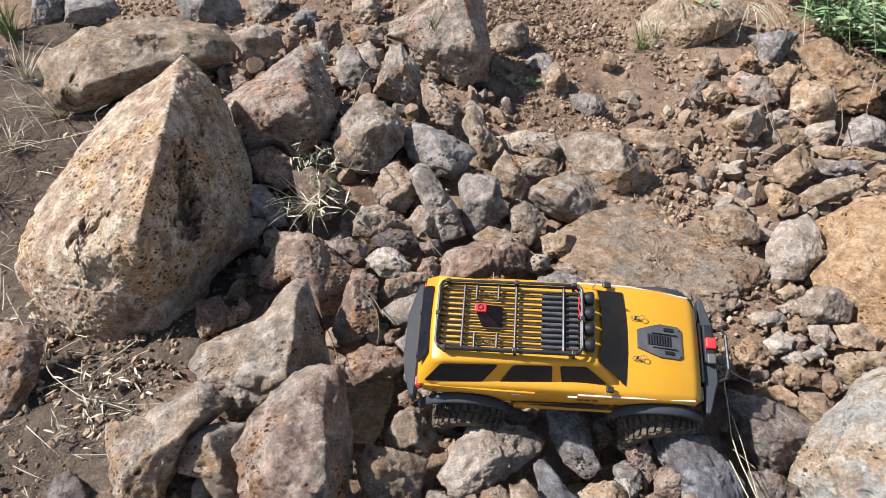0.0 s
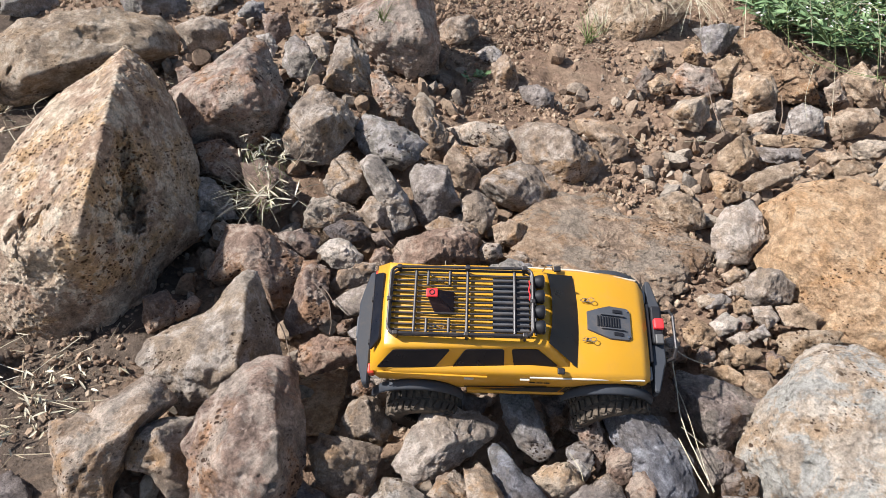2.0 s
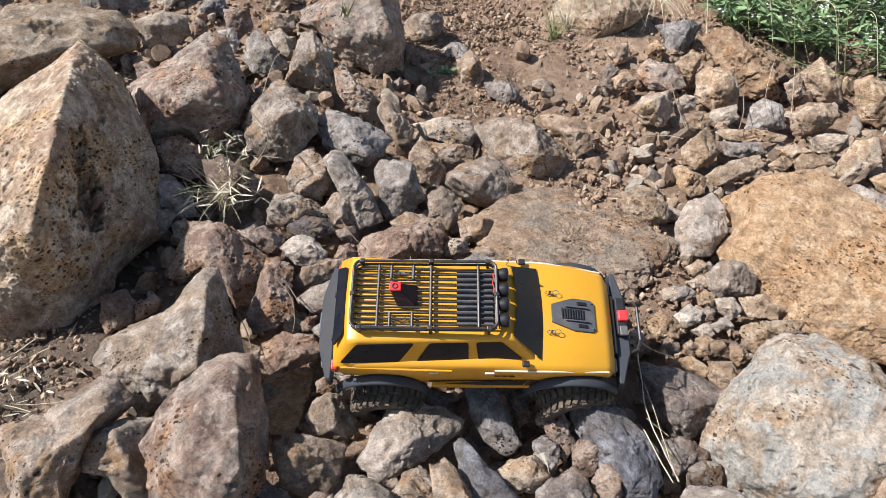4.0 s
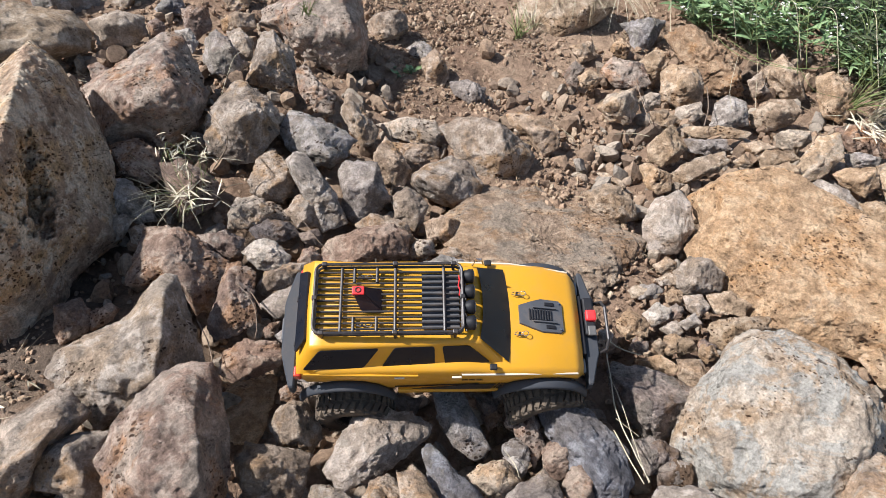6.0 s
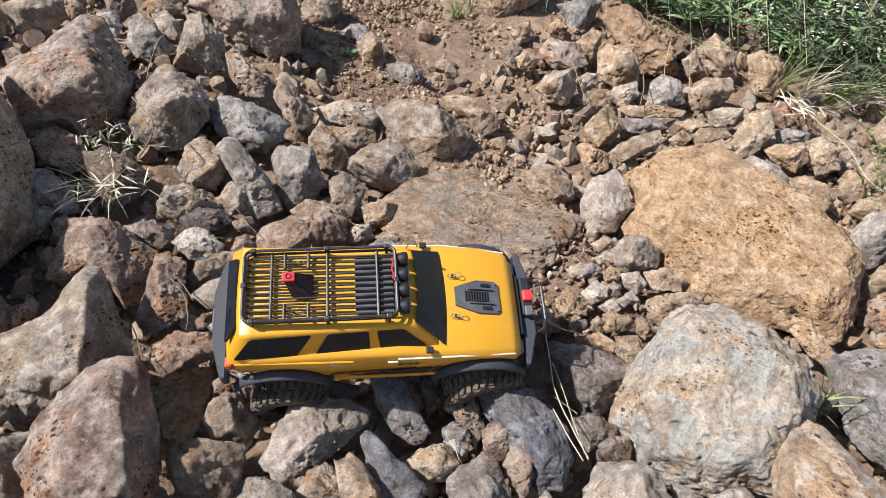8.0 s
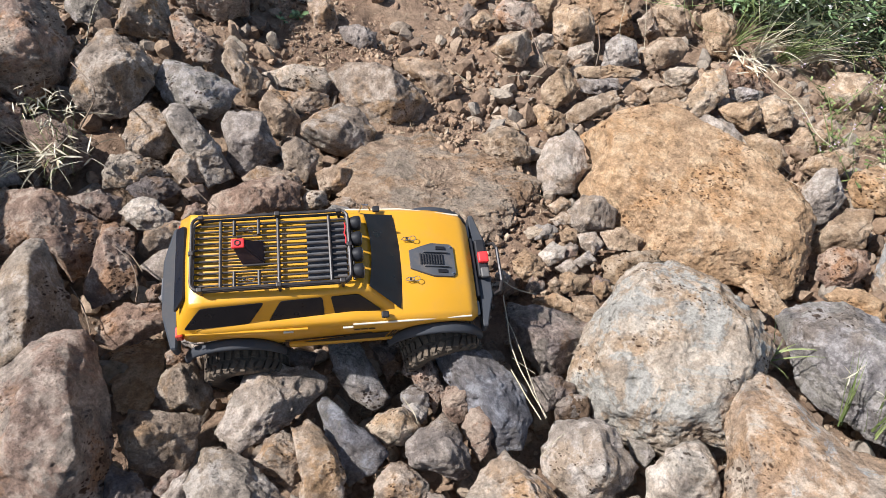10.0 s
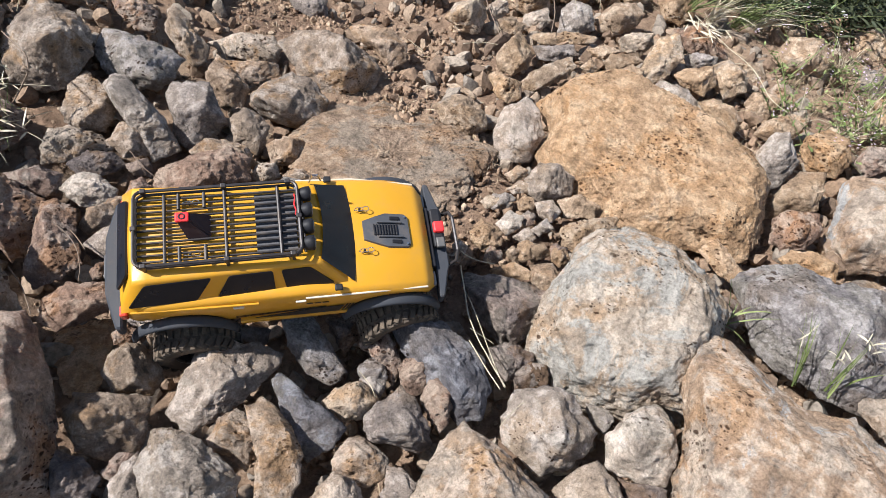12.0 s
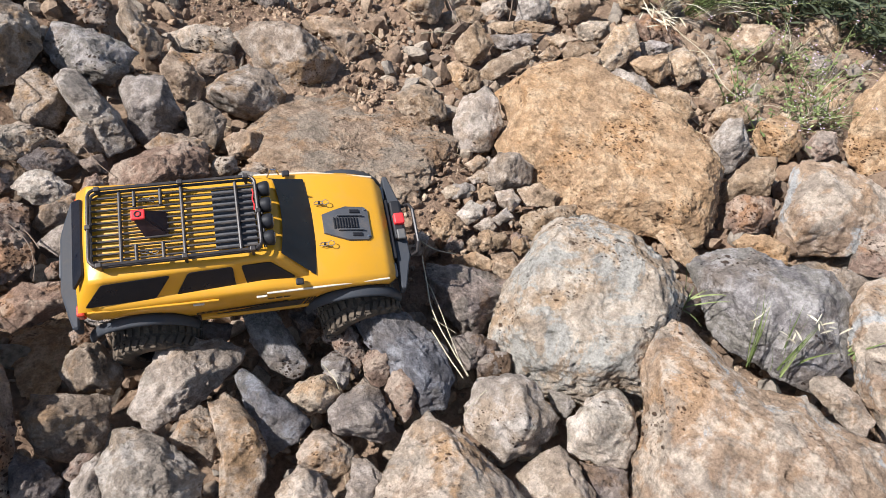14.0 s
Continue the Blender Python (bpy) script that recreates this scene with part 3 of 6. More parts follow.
rock("P", (0.353, 0.665, 0.049), (17, -8), 33, ((47, 40), (94, 45), (134, 40), (180, 41), (225, 44), (290, 40), (345, 47)), "-", 81)
rock("G", (0.438, 0.660, 0.047), (20, -18), 29, ((31, 33), (86, 38), (116, 39), (181, 25), (229, 36), (269, 38), (317, 32)), "-", 82)
rock("T", (0.541, 0.606, 0.066), (18, -32), 78, ((10, 117), (28, 92), (72, 81), (103, 101), (116, 116), (137, 101), (165, 91), (199, 101), (230, 103), (280, 82), (339, 106)), "big", 83)
rock("P", (0.156, 0.732, 0.077), (20, 14), 55, ((12, 59), (48, 58), (83, 82), (101, 84), (137, 65), (186, 58), (226, 70), (272, 71), (312, 73), (341, 72)), "big", 84)
rock("P", (0.084, 0.751, 0.069), (21, 21), 22, ((49, 40), (76, 32), (148, 25), (207, 32), (277, 37), (349, 22)), "-", 85)
rock("D", (0.013, 0.779, 0.073), (23, 26), 25, ((27, 29), (87, 40), (110, 40), (199, 34), (273, 38), (323, 37)), "-", 86)
rock("R", (0.072, 0.787, 0.065), (22, 20), 12, ((12, 28), (73, 16), (174, 24), (214, 24), (316, 16)), "-", 87)
rock("B", (0.559, 0.853, 0.070), (27, -28), 46, ((18, 59), (78, 50), (121, 87), (134, 120), (144, 121), (156, 109), (178, 62), (259, 46), (295, 96), (317, 106), (340, 86)), "big", 88, crests=((-74, 57, 27), (-29, 16, 46), (34, -44, 46), (-2, 18, 41), (55, -34, 32)))
rock("D", (0.681, 0.843, 0.041), (26, -31), 25, ((36, 38), (109, 29), (172, 39), (254, 35), (338, 33)), "-", 89)
rock("D", (0.700, 0.809, 0.039), (25, -34), 19, ((55, 32), (114, 25), (203, 28), (235, 36), (274, 21), (353, 28)), "-", 90)
rock("P", (0.680, 0.704, 0.056), (24, -38), 70, ((18, 74), (67, 68), (108, 68), (146, 72), (187, 71), (219, 71), (242, 60), (281, 71), (321, 63), (348, 70)), "pit", 91)
rock("G", (0.780, 0.712, 0.039), (24, -44), 16, ((10, 24), (64, 19), (159, 30), (223, 18), (304, 24)), "-", 92)
rock("P", (0.817, 0.642, 0.055), (26, -50), 53, ((22, 52), (68, 59), (102, 71), (144, 54), (200, 60), (242, 62), (288, 55), (328, 65)), "-", 93)
rock("P", (0.710, 0.584, 0.049), (21, -48), 40, ((17, 52), (74, 42), (112, 55), (144, 46), (195, 56), (228, 55), (299, 42), (356, 63)), "-", 94)
rock("D", (0.784, 0.564, 0.043), (22, -54), 27, ((66, 37), (143, 29), (171, 47), (267, 36), (355, 40)), "-", 95)
rock("L", (0.987, 0.487, 0.084), (25, -68), 97, ((15, 210), (37, 214), (60, 192), (76, 153), (104, 147), (129, 131), (143, 169), (153, 247), (159, 274), (164, 282), (176, 237), (189, 193), (211, 179), (243, 206), (260, 201), (322, 153)), "giant", 96, crests=((-208, 26, 68), (-137, 39, 87), (-52, 27, 97), (23, 73, 87), (-36, -86, 97), (94, 31, 87), (-88, -103, 78)))
rock("W", (0.881, 0.847, 0.075), (29, -43), 109, ((17, 156), (33, 173), (50, 167), (67, 163), (84, 164), (109, 174), (128, 176), (142, 162), (163, 144), (200, 164), (224, 174), (244, 171), (263, 156), (292, 159), (314, 140), (326, 167), (354, 136)), "giant", 97, crests=((113, 34, 85), (76, 91, 90), (13, 128, 81), (-79, 101, 95), (-105, 32, 102), (-86, -83, 98), (-14, -115, 93), (73, -76, 85), (96, -10, 90)))
rock("O", (1.147, 1.246, 0.056), (13, -39), 87, ((9, 233), (30, 221), (52, 193), (73, 199), (97, 205), (114, 251), (127, 284), (143, 302), (164, 293), (176, 234), (193, 242), (206, 224), (226, 169), (258, 206), (291, 198), (314, 235), (320, 269), (327, 274), (344, 254)), "giant", 98, crests=((188, 30, 67), (91, 117, 70), (-21, 172, 63), (-135, 179, 75), (-232, 67, 80), (-177, -41, 76), (-95, -98, 73), (58, -151, 67), (159, -133, 70), (206, -59, 63)))
rock("Y", (0.947, 1.936, 0.049), (43, -22), 49, ((11, 51), (63, 68), (147, 51), (195, 61), (235, 53), (304, 60)), "-", 99)
rock("P", (1.043, 1.964, 0.043), (43, -24), 25, ((47, 37), (105, 31), (180, 34), (255, 39), (350, 32)), "-", 100)
rock("Y", (1.051, 1.876, 0.041), (43, -26), 26, ((16, 40), (99, 31), (163, 42), (227, 35), (322, 38)), "-", 101)
rock("Y", (1.007, 1.725, 0.050), (41, -26), 38, ((15, 49), (90, 65), (188, 51), (224, 51), (267, 55), (321, 45)), "-", 102)
rock("Y", (0.936, 1.600, 0.045), (39, -26), 29, ((28, 40), (123, 43), (150, 49), (223, 34), (289, 42), (334, 41)), "-", 103)
rock("Y", (1.070, 1.639, 0.045), (38, -30), 25, ((28, 68), (56, 70), (182, 45), (210, 75), (239, 62), (355, 41)), "-", 104)
rock("Y", (1.179, 1.808, 0.036), (30, -30), 14, ((1, 80), (14, 93), (40, 38), (179, 73), (190, 93), (210, 57)), "-", 105)
rock("G", (1.126, 1.738, 0.039), (42, -30), 21, ((6, 62), (39, 44), (174, 57), (213, 48), (278, 24)), "-", 106)
rock("P", (1.243, 1.879, 0.048), (43, -31), 40, ((52, 57), (113, 53), (158, 48), (229, 64), (285, 46), (341, 55)), "-", 107)
rock("Y", (1.375, 1.870, 0.047), (44, -34), 40, ((17, 67), (59, 61), (125, 46), (193, 67), (223, 66), (262, 51), (337, 49)), "-", 108)
rock("Y", (1.362, 1.741, 0.044), (43, -36), 30, ((11, 45), (49, 51), (129, 33), (183, 50), (223, 44), (291, 40)), "-", 109)
rock("Y", (1.573, 1.924, 0.061), (49, -37), 52, ((55, 55), (115, 77), (149, 83), (204, 45), (261, 62), (300, 83), (340, 67)), "-", 110)
rock("Y", (1.376, 1.640, 0.054), (42, -38), 35, ((23, 52), (73, 76), (111, 58), (223, 61), (258, 82), (305, 42)), "-", 111)
rock("P", (1.346, 1.496, 0.047), (41, -40), 24, ((54, 30), (148, 53), (179, 69), (257, 22), (328, 62), (360, 53)), "-", 112)
rock("Y", (1.440, 1.554, 0.045), (42, -41), 32, ((2, 47), (61, 50), (152, 40), (186, 61), (221, 41), (307, 46)), "-", 113)
rock("G", (1.504, 1.644, 0.039), (43, -41), 21, ((30, 46), (130, 25), (179, 46), (229, 40), (353, 43)), "-", 114)
rock("Y", (1.527, 1.545, 0.049), (43, -43), 36, ((37, 45), (113, 49), (160, 52), (227, 42), (277, 49), (341, 50)), "-", 115)
rock("Y", (1.284, 1.668, 0.039), (42, -35), 22, ((16, 53), (46, 44), (153, 32), (197, 51), (230, 43), (314, 26)), "-", 116)
rock("Y", (1.257, 1.724, 0.039), (42, -33), 17, ((15, 52), (98, 20), (186, 48), (261, 26)), "-", 117)
rock("Y", (1.273, 1.606, 0.041), (41, -36), 23, ((23, 49), (90, 28), (184, 53), (227, 36), (327, 36)), "-", 118)
rock("Y", (1.189, 1.661, 0.039), (41, -33), 16, ((1, 25), (99, 24), (192, 25), (277, 22)), "-", 119)
rock("R", (1.545, 1.716, 0.048), (41, -40), 30, ((7, 58), (108, 52), (171, 78), (235, 48), (343, 88)), "-", 120)
rock("Y", (1.416, 1.402, 0.048), (41, -44), 28, ((57, 37), (135, 45), (169, 64), (228, 32), (314, 54), (345, 54)), "-", 121)
rock("R", (1.022, 2.112, 0.051), (44, -22), 42, ((45, 57), (134, 64), (182, 78), (233, 49), (310, 60), (349, 76)), "-", 122)
rock("Y", (1.111, 2.153, 0.056), (45, -24), 35, ((55, 58), (92, 56), (191, 50), (230, 43), (281, 63), (322, 38)), "-", 123)
rock("Y", (1.160, 2.031, 0.053), (44, -26), 61, ((17, 61), (64, 72), (126, 69), (157, 73), (222, 68), (273, 67), (327, 76)), "-", 124)
rock("T", (1.137, 1.901, 0.042), (43, -27), 26, ((1, 39), (61, 45), (163, 36), (223, 45), (283, 31)), "-", 125)
rock("R", (0.864, 2.130, 0.048), (44, -18), 23, ((38, 34), (92, 44), (185, 29), (245, 39), (297, 36)), "-", 126)
rock("Y", (0.901, 2.097, 0.045), (44, -19), 25, ((22, 36), (95, 35), (170, 33), (234, 33), (295, 35)), "-", 127)
rock("Y", (1.047, 2.269, 0.055), (46, -21), 26, ((21, 37), (97, 36), (173, 35), (237, 37), (313, 34)), "-", 128)
rock("Y", (0.931, 2.259, 0.055), (45, -18), 29, ((64, 41), (167, 50), (259, 38), (341, 44)), "-", 129)
rock("G", (1.141, 2.336, 0.071), (46, -23), 49, ((40, 81), (81, 54), (163, 80), (192, 44), (252, 75), (297, 62)), "-", 130)
rock("Y", (0.913, 2.461, 0.102), (47, -18), 79, ((8, 165), (44, 158), (131, 120), (175, 128), (211, 161), (228, 157), (253, 134), (321, 94)), "big", 131)
rock("S", (1.283, 2.147, 0.069), (39, -29), 52, ((22, 93), (80, 74), (125, 133), (162, 154), (196, 73), (280, 110), (325, 145)), "-", 132)
rock("Y", (1.479, 2.044, 0.056), (46, -34), 48, ((25, 51), (110, 80), (170, 68), (220, 57), (283, 59), (330, 85)), "-", 133)
rock("T", (1.396, 2.029, 0.047), (45, -32), 26, ((95, 47), (172, 34), (265, 41), (340, 40)), "-", 134)
rock("T", (0.454, 2.159, 0.065), (47, -6), 40, ((41, 42), (91, 60), (147, 50), (236, 47), (284, 61), (331, 45)), "-", 135)
rock("G", (0.541, 2.057, 0.043), (37, -9), 27, ((19, 46), (98, 39), (152, 60), (187, 44), (265, 38), (321, 57)), "-", 136)
rock("T", (0.685, 1.827, 0.050), (41, -15), 36, ((0, 65), (55, 43), (138, 69), (155, 96), (171, 71), (237, 27), (286, 68), (328, 72)), "-", 137)
rock("Y", (0.799, 1.509, 0.048), (38, -23), 41, ((6, 58), (77, 48), (122, 55), (171, 70), (211, 50), (287, 52), (337, 69)), "-", 138)
rock("Y", (0.832, 1.617, 0.037), (28, -22), 9, ((119, 19), (165, 45), (241, 11), (332, 43), (354, 29)), "-", 139)
rock("P", (0.900, 1.416, 0.056), (37, -28), 50, ((3, 59), (63, 72), (89, 84), (131, 62), (192, 60), (224, 62), (254, 82), (302, 67)), "pit", 140)
rock("E", (0.604, 1.410, 0.026), (-5, -19), 45, ((3, 234), (19, 234), (41, 202), (65, 203), (74, 150), (99, 288), (113, 223), (125, 260), (154, 229), (179, 234), (198, 210), (234, 186), (256, 188), (268, 166), (278, 194), (294, 213), (304, 190), (324, 192), (343, 190)), "giant", 141, crests=((204, 11, 24), (127, 110, 25), (37, 130, 23), (-74, 174, 27), (-182, 89, 29), (-162, -53, 28), (-39, -158, 26), (24, -168, 24), (88, -131, 25), (164, -50, 23)))
rock("Y", (0.787, 1.226, 0.036), (34, -28), 13, ((28, 38), (148, 20), (190, 37), (221, 29), (348, 28)), "-", 142)
rock("P", (0.908, 1.252, 0.046), (35, -32), 44, ((27, 54), (82, 45), (125, 49), (187, 52), (221, 53), (265, 45), (338, 52)), "-", 143)
rock("Y", (0.950, 1.177, 0.040), (34, -36), 21, ((16, 42), (112, 27), (180, 43), (236, 30), (337, 34)), "-", 144)
rock("Y", (0.730, 1.133, 0.042), (32, -27), 26, ((35, 34), (114, 35), (175, 35), (214, 32), (262, 32), (339, 38)), "-", 145)
rock("P", (0.792, 1.159, 0.040), (33, -29), 19, ((41, 30), (107, 24), (195, 29), (259, 28), (349, 23)), "-", 146)
rock("P", (0.806, 1.119, 0.038), (32, -31), 14, ((7, 23), (87, 20), (194, 26), (288, 18)), "-", 147)
rock("Y", (0.727, 1.086, 0.037), (31, -28), 12, ((38, 17), (105, 18), (192, 16), (245, 17), (322, 16)), "-", 148)
rock("P", (0.878, 1.177, 0.040), (34, -33), 18, ((14, 25), (85, 24), (165, 29), (226, 22), (305, 27)), "-", 149)
rock("P", (0.850, 1.135, 0.038), (33, -33), 12, ((10, 20), (82, 22), (206, 24), (264, 18)), "-", 150)
rock("Y", (0.928, 1.103, 0.043), (33, -37), 27, ((25, 64), (46, 66), (130, 28), (191, 53), (230, 55), (263, 47), (321, 21)), "pit", 151)
rock("Y", (0.814, 1.078, 0.038), (32, -33), 17, ((2, 27), (59, 22), (166, 30), (261, 24)), "-", 152)
rock("Y", (0.853, 1.056, 0.039), (32, -35), 16, ((2, 21), (84, 23), (157, 22), (229, 19), (286, 23)), "-", 153)
rock("Y", (0.805, 0.998, 0.044), (32, -35), 29, ((15, 30), (91, 35), (157, 40), (201, 30), (270, 31), (325, 41)), "-", 154)
rock("Y", (0.748, 1.038, 0.037), (26, -31), 12, ((14, 38), (86, 21), (190, 40), (217, 32), (348, 31)), "-", 155)
rock("D", (0.701, 0.948, 0.053), (28, -31), 60, ((6, 68), (25, 88), (50, 58), (107, 51), (152, 84), (164, 89), (182, 72), (220, 54), (277, 65), (301, 70)), "big", 156, crests=((-54, 4, 42), (1, -18, 60), (40, -2, 48), (10, -47, 48)))
rock("D", (0.669, 0.848, 0.043), (26, -33), 24, ((14, 32), (60, 31), (108, 29), (162, 35), (229, 28), (287, 36)), "-", 157)
rock("G", (0.700, 0.812, 0.040), (25, -36), 19, ((55, 28), (121, 22), (192, 27), (261, 28), (354, 25)), "-", 158)
rock("Y", (1.157, 0.968, 0.048), (34, -50), 24, ((71, 21), (127, 49), (178, 48), (262, 24), (315, 46), (356, 49)), "-", 159)
rock("P", (1.439, 1.217, 0.055), (43, -49), 45, ((21, 51), (87, 71), (112, 64), (168, 43), (217, 50), (245, 61), (276, 70), (311, 50)), "-", 160)
rock("O", (1.583, 1.218, 0.053), (44, -52), 50, ((5, 56), (62, 57), (112, 55), (159, 58), (190, 60), (251, 54), (312, 62)), "-", 161)
rock("Y", (1.537, 1.334, 0.043), (41, -48), 27, ((34, 58), (85, 38), (172, 39), (217, 61), (259, 36), (346, 39)), "-", 162)
rock("Y", (1.424, 1.106, 0.049), (39, -51), 34, ((39, 57), (68, 68), (111, 52), (217, 61), (241, 87), (259, 50), (347, 49)), "-", 163)
rock("R", (1.361, 1.017, 0.046), (37, -53), 38, ((27, 48), (67, 56), (139, 46), (176, 46), (236, 52), (263, 52), (317, 45)), "-", 164)
rock("L", (1.535, 0.964, 0.064), (36, -59), 78, ((35, 127), (64, 105), (119, 109), (150, 125), (166, 119), (207, 101), (230, 131), (259, 127), (294, 91), (328, 93), (360, 122)), "big", 165)
rock("O", (1.843, 1.158, 0.080), (43, -58), 65, ((31, 80), (93, 126), (121, 144), (158, 97), (223, 91), (253, 112), (277, 121), (299, 121), (329, 120)), "big", 166)
rock("R", (1.683, 1.179, 0.046), (42, -55), 29, ((0, 36), (72, 45), (124, 39), (210, 40), (278, 46)), "-", 167)
rock("G", (1.227, 0.762, 0.067), (31, -59), 79, ((17, 112), (47, 125), (73, 127), (104, 97), (139, 129), (167, 164), (181, 169), (202, 128), (228, 111), (254, 106), (284, 103), (312, 129), (326, 144), (357, 139)), "giant", 168, crests=((-112, -14, 63), (-35, 35, 71), (40, 49, 71), (71, -26, 79), (-28, -48, 79), (68, -82, 55)))
rock("T", (1.423, 0.811, 0.048), (36, -62), 25, ((33, 61), (84, 29), (169, 56), (192, 81), (221, 31), (321, 55)), "-", 169)
rock("O", (1.335, 0.927, 0.043), (36, -55), 25, ((29, 51), (101, 30), (169, 43), (200, 61), (234, 37), (348, 53)), "-", 170)
rock("L", (1.356, 0.624, 0.083), (35, -68), 47, ((92, 89), (127, 141), (142, 133), (162, 105), (214, 61), (277, 86), (306, 137), (325, 127), (359, 72)), "big", 171)
rock("T", (1.238, 0.577, 0.050), (32, -68), 26, ((13, 45), (72, 30), (138, 48), (176, 58), (196, 51), (316, 46), (340, 58)), "-", 172)
rock("D", (1.113, 0.857, 0.041), (32, -52), 17, ((10, 22), (102, 26), (145, 28), (229, 20), (299, 31)), "-", 173)
rock("R", (1.568, 0.863, 0.057), (39, -63), 39, ((54, 59), (113, 78), (163, 55), (257, 77), (324, 66)), "-", 174)
rock("Y", (1.805, 1.602, 0.050), (45, -47), 48, ((15, 69), (73, 62), (145, 61), (198, 77), (242, 60), (329, 68)), "-", 175)
rock("T", (0.445, 1.242, 0.052), (32, -13), 45, ((40, 53), (108, 65), (155, 62), (209, 56), (263, 47), (305, 70), (348, 55)), "-", 176)
rock("R", (0.517, 1.247, 0.039), (32, -17), 17, ((30, 23), (116, 26), (158, 25), (246, 23), (315, 27)), "-", 177)
rock("D", (0.420, 1.150, 0.042), (30, -13), 24, ((7, 44), (97, 33), (169, 46), (221, 39), (334, 46)), "-", 178)
rock("G", (0.393, 1.062, 0.048), (30, -13), 36, ((33, 59), (66, 49), (140, 40), (203, 50), (232, 52), (270, 46), (350, 37)), "-", 179)
rock("D", (0.464, 1.040, 0.047), (30, -18), 33, ((33, 40), (77, 50), (110, 35), (204, 46), (258, 44), (323, 36)), "-", 180)
rock("T", (0.545, 1.090, 0.058), (30, -21), 47, ((13, 66), (83, 44), (121, 84), (140, 98), (171, 76), (212, 45), (266, 59), (307, 84), (349, 78)), "big", 181)
rock("D", (0.424, 0.965, 0.046), (30, -17), 25, ((57, 45), (97, 24), (158, 39), (268, 41), (313, 29)), "-", 182)
rock("G", (0.363, 0.926, 0.060), (29, -13), 33, ((90, 49), (120, 73), (137, 74), (174, 38), (258, 40), (298, 70), (326, 67), (355, 35)), "-", 183)
rock("R", (0.471, 0.916, 0.059), (29, -21), 26, ((56, 26), (100, 70), (113, 65), (192, 37), (249, 29), (292, 69), (323, 50)), "-", 184)
rock("D", (0.517, 1.012, 0.039), (28, -21), 14, ((13, 20), (61, 28), (177, 22), (258, 27)), "-", 185)
rock("G", (0.449, 0.871, 0.042), (24, -20), 20, ((57, 26), (103, 28), (164, 29), (229, 23), (282, 31), (352, 26)), "-", 186)
rock("D", (0.171, 1.035, 0.066), (31, 2), 38, ((48, 43), (115, 51), (156, 69), (234, 44), (305, 60), (360, 58)), "-", 187)
rock("D", (0.231, 0.975, 0.053), (29, -3), 27, ((13, 67), (46, 36), (120, 30), (166, 67), (203, 59), (257, 24), (336, 59)), "-", 188)
rock("R", (-0.072, 1.402, 0.076), (36, 15), 31, ((5, 47), (65, 34), (143, 57), (180, 42), (249, 34), (307, 51)), "-", 189)
rock("P", (0.794, 1.226, 0.037), (34, -30), 16, ((22, 31), (53, 25), (144, 22), (195, 30), (239, 25), (330, 21)), "-", 190)
rock("Y", (0.858, 1.300, 0.038), (35, -30), 15, ((35, 25), (104, 20), (197, 27), (258, 21), (346, 21)), "-", 191)
rock("P", (0.847, 1.260, 0.036), (35, -31), 12, ((37, 22), (114, 15), (199, 24), (246, 16), (340, 19)), "-", 192)
rock("Y", (0.842, 1.208, 0.038), (34, -32), 15, ((41, 21), (116, 19), (180, 20), (246, 20), (329, 21)), "-", 193)
rock("R", (0.830, 1.164, 0.038), (33, -33), 12, ((37, 17), (109, 19), (186, 17), (264, 18), (329, 16)), "-", 194)
rock("R", (0.852, 1.064, 0.039), (32, -36), 14, ((43, 19), (118, 22), (187, 18), (270, 21), (330, 19)), "-", 195)
rock("P", (0.672, 1.117, 0.037), (31, -27), 12, ((25, 17), (102, 16), (171, 17), (246, 15), (308, 16)), "-", 196)
rock("Y", (0.792, 1.081, 0.039), (31, -33), 17, ((38, 23), (93, 24), (149, 21), (215, 25), (268, 24), (338, 22)), "-", 197)
rock("R", (0.728, 1.083, 0.038), (31, -30), 14, ((47, 19), (121, 20), (209, 20), (273, 18), (347, 19)), "-", 198)
rock("Y", (0.766, 1.080, 0.038), (31, -32), 11, ((26, 14), (106, 17), (189, 15), (291, 19)), "-", 199)
rock("T", (0.652, 1.093, 0.037), (30, -26), 13, ((32, 20), (94, 16), (183, 18), (239, 18), (316, 16)), "-", 200)



def loose_stone(kind, x, y, r, seed):
    """A stone of no marked shape, sitting a little sunk in the soil."""
    rng = np.random.default_rng(seed)
    turn = rng.uniform(0, 40)
    girth = [(round(turn + 45 * k + rng.uniform(-12, 12)) % 360, round(r * rng.uniform(0.78, 1.2))) for k in range(8)]
    rock(kind, (x, y, float(lie(x, y)) + 0.00045 * r), (rng.uniform(15, 40), rng.uniform(-50, 20)), round(0.7 * r), tuple(sorted(girth)), "-", seed)


for n, (kind, x, y, r) in enumerate((("Y", 1.832, 1.606, 62), ("G", 1.983, 1.507, 45), ("Y", 1.90, 1.335, 52), ("Y", 2.119, 1.691, 60), ("Y", 1.600, 1.470, 46), ("T", 1.690, 1.515, 36),
                                     ("T", 1.650, 1.395, 40), ("Y", 1.775, 1.440, 30), ("R", 1.800, 1.335, 34), ("Y", 1.720, 1.330, 30), ("T", 1.946, 1.420, 28), ("Y", 1.66, 1.62, 38),
                                     ("P", -1.16, 2.12, 60), ("G", -1.05, 2.42, 70), ("P", -0.41, 2.33, 62), ("G", -0.28, 2.26, 40), ("T", -0.10, 2.30, 45), ("T", 0.33, 2.36, 70), ("G", 0.42, 2.28, 40),
                                     ("T", -0.74, 0.86, 46), ("D", -0.60, 0.76, 40))):
    loose_stone(kind, x, y, r, 900 + n)


# ---- the model car ----
SIZE = 0.95          # the model against its drawing


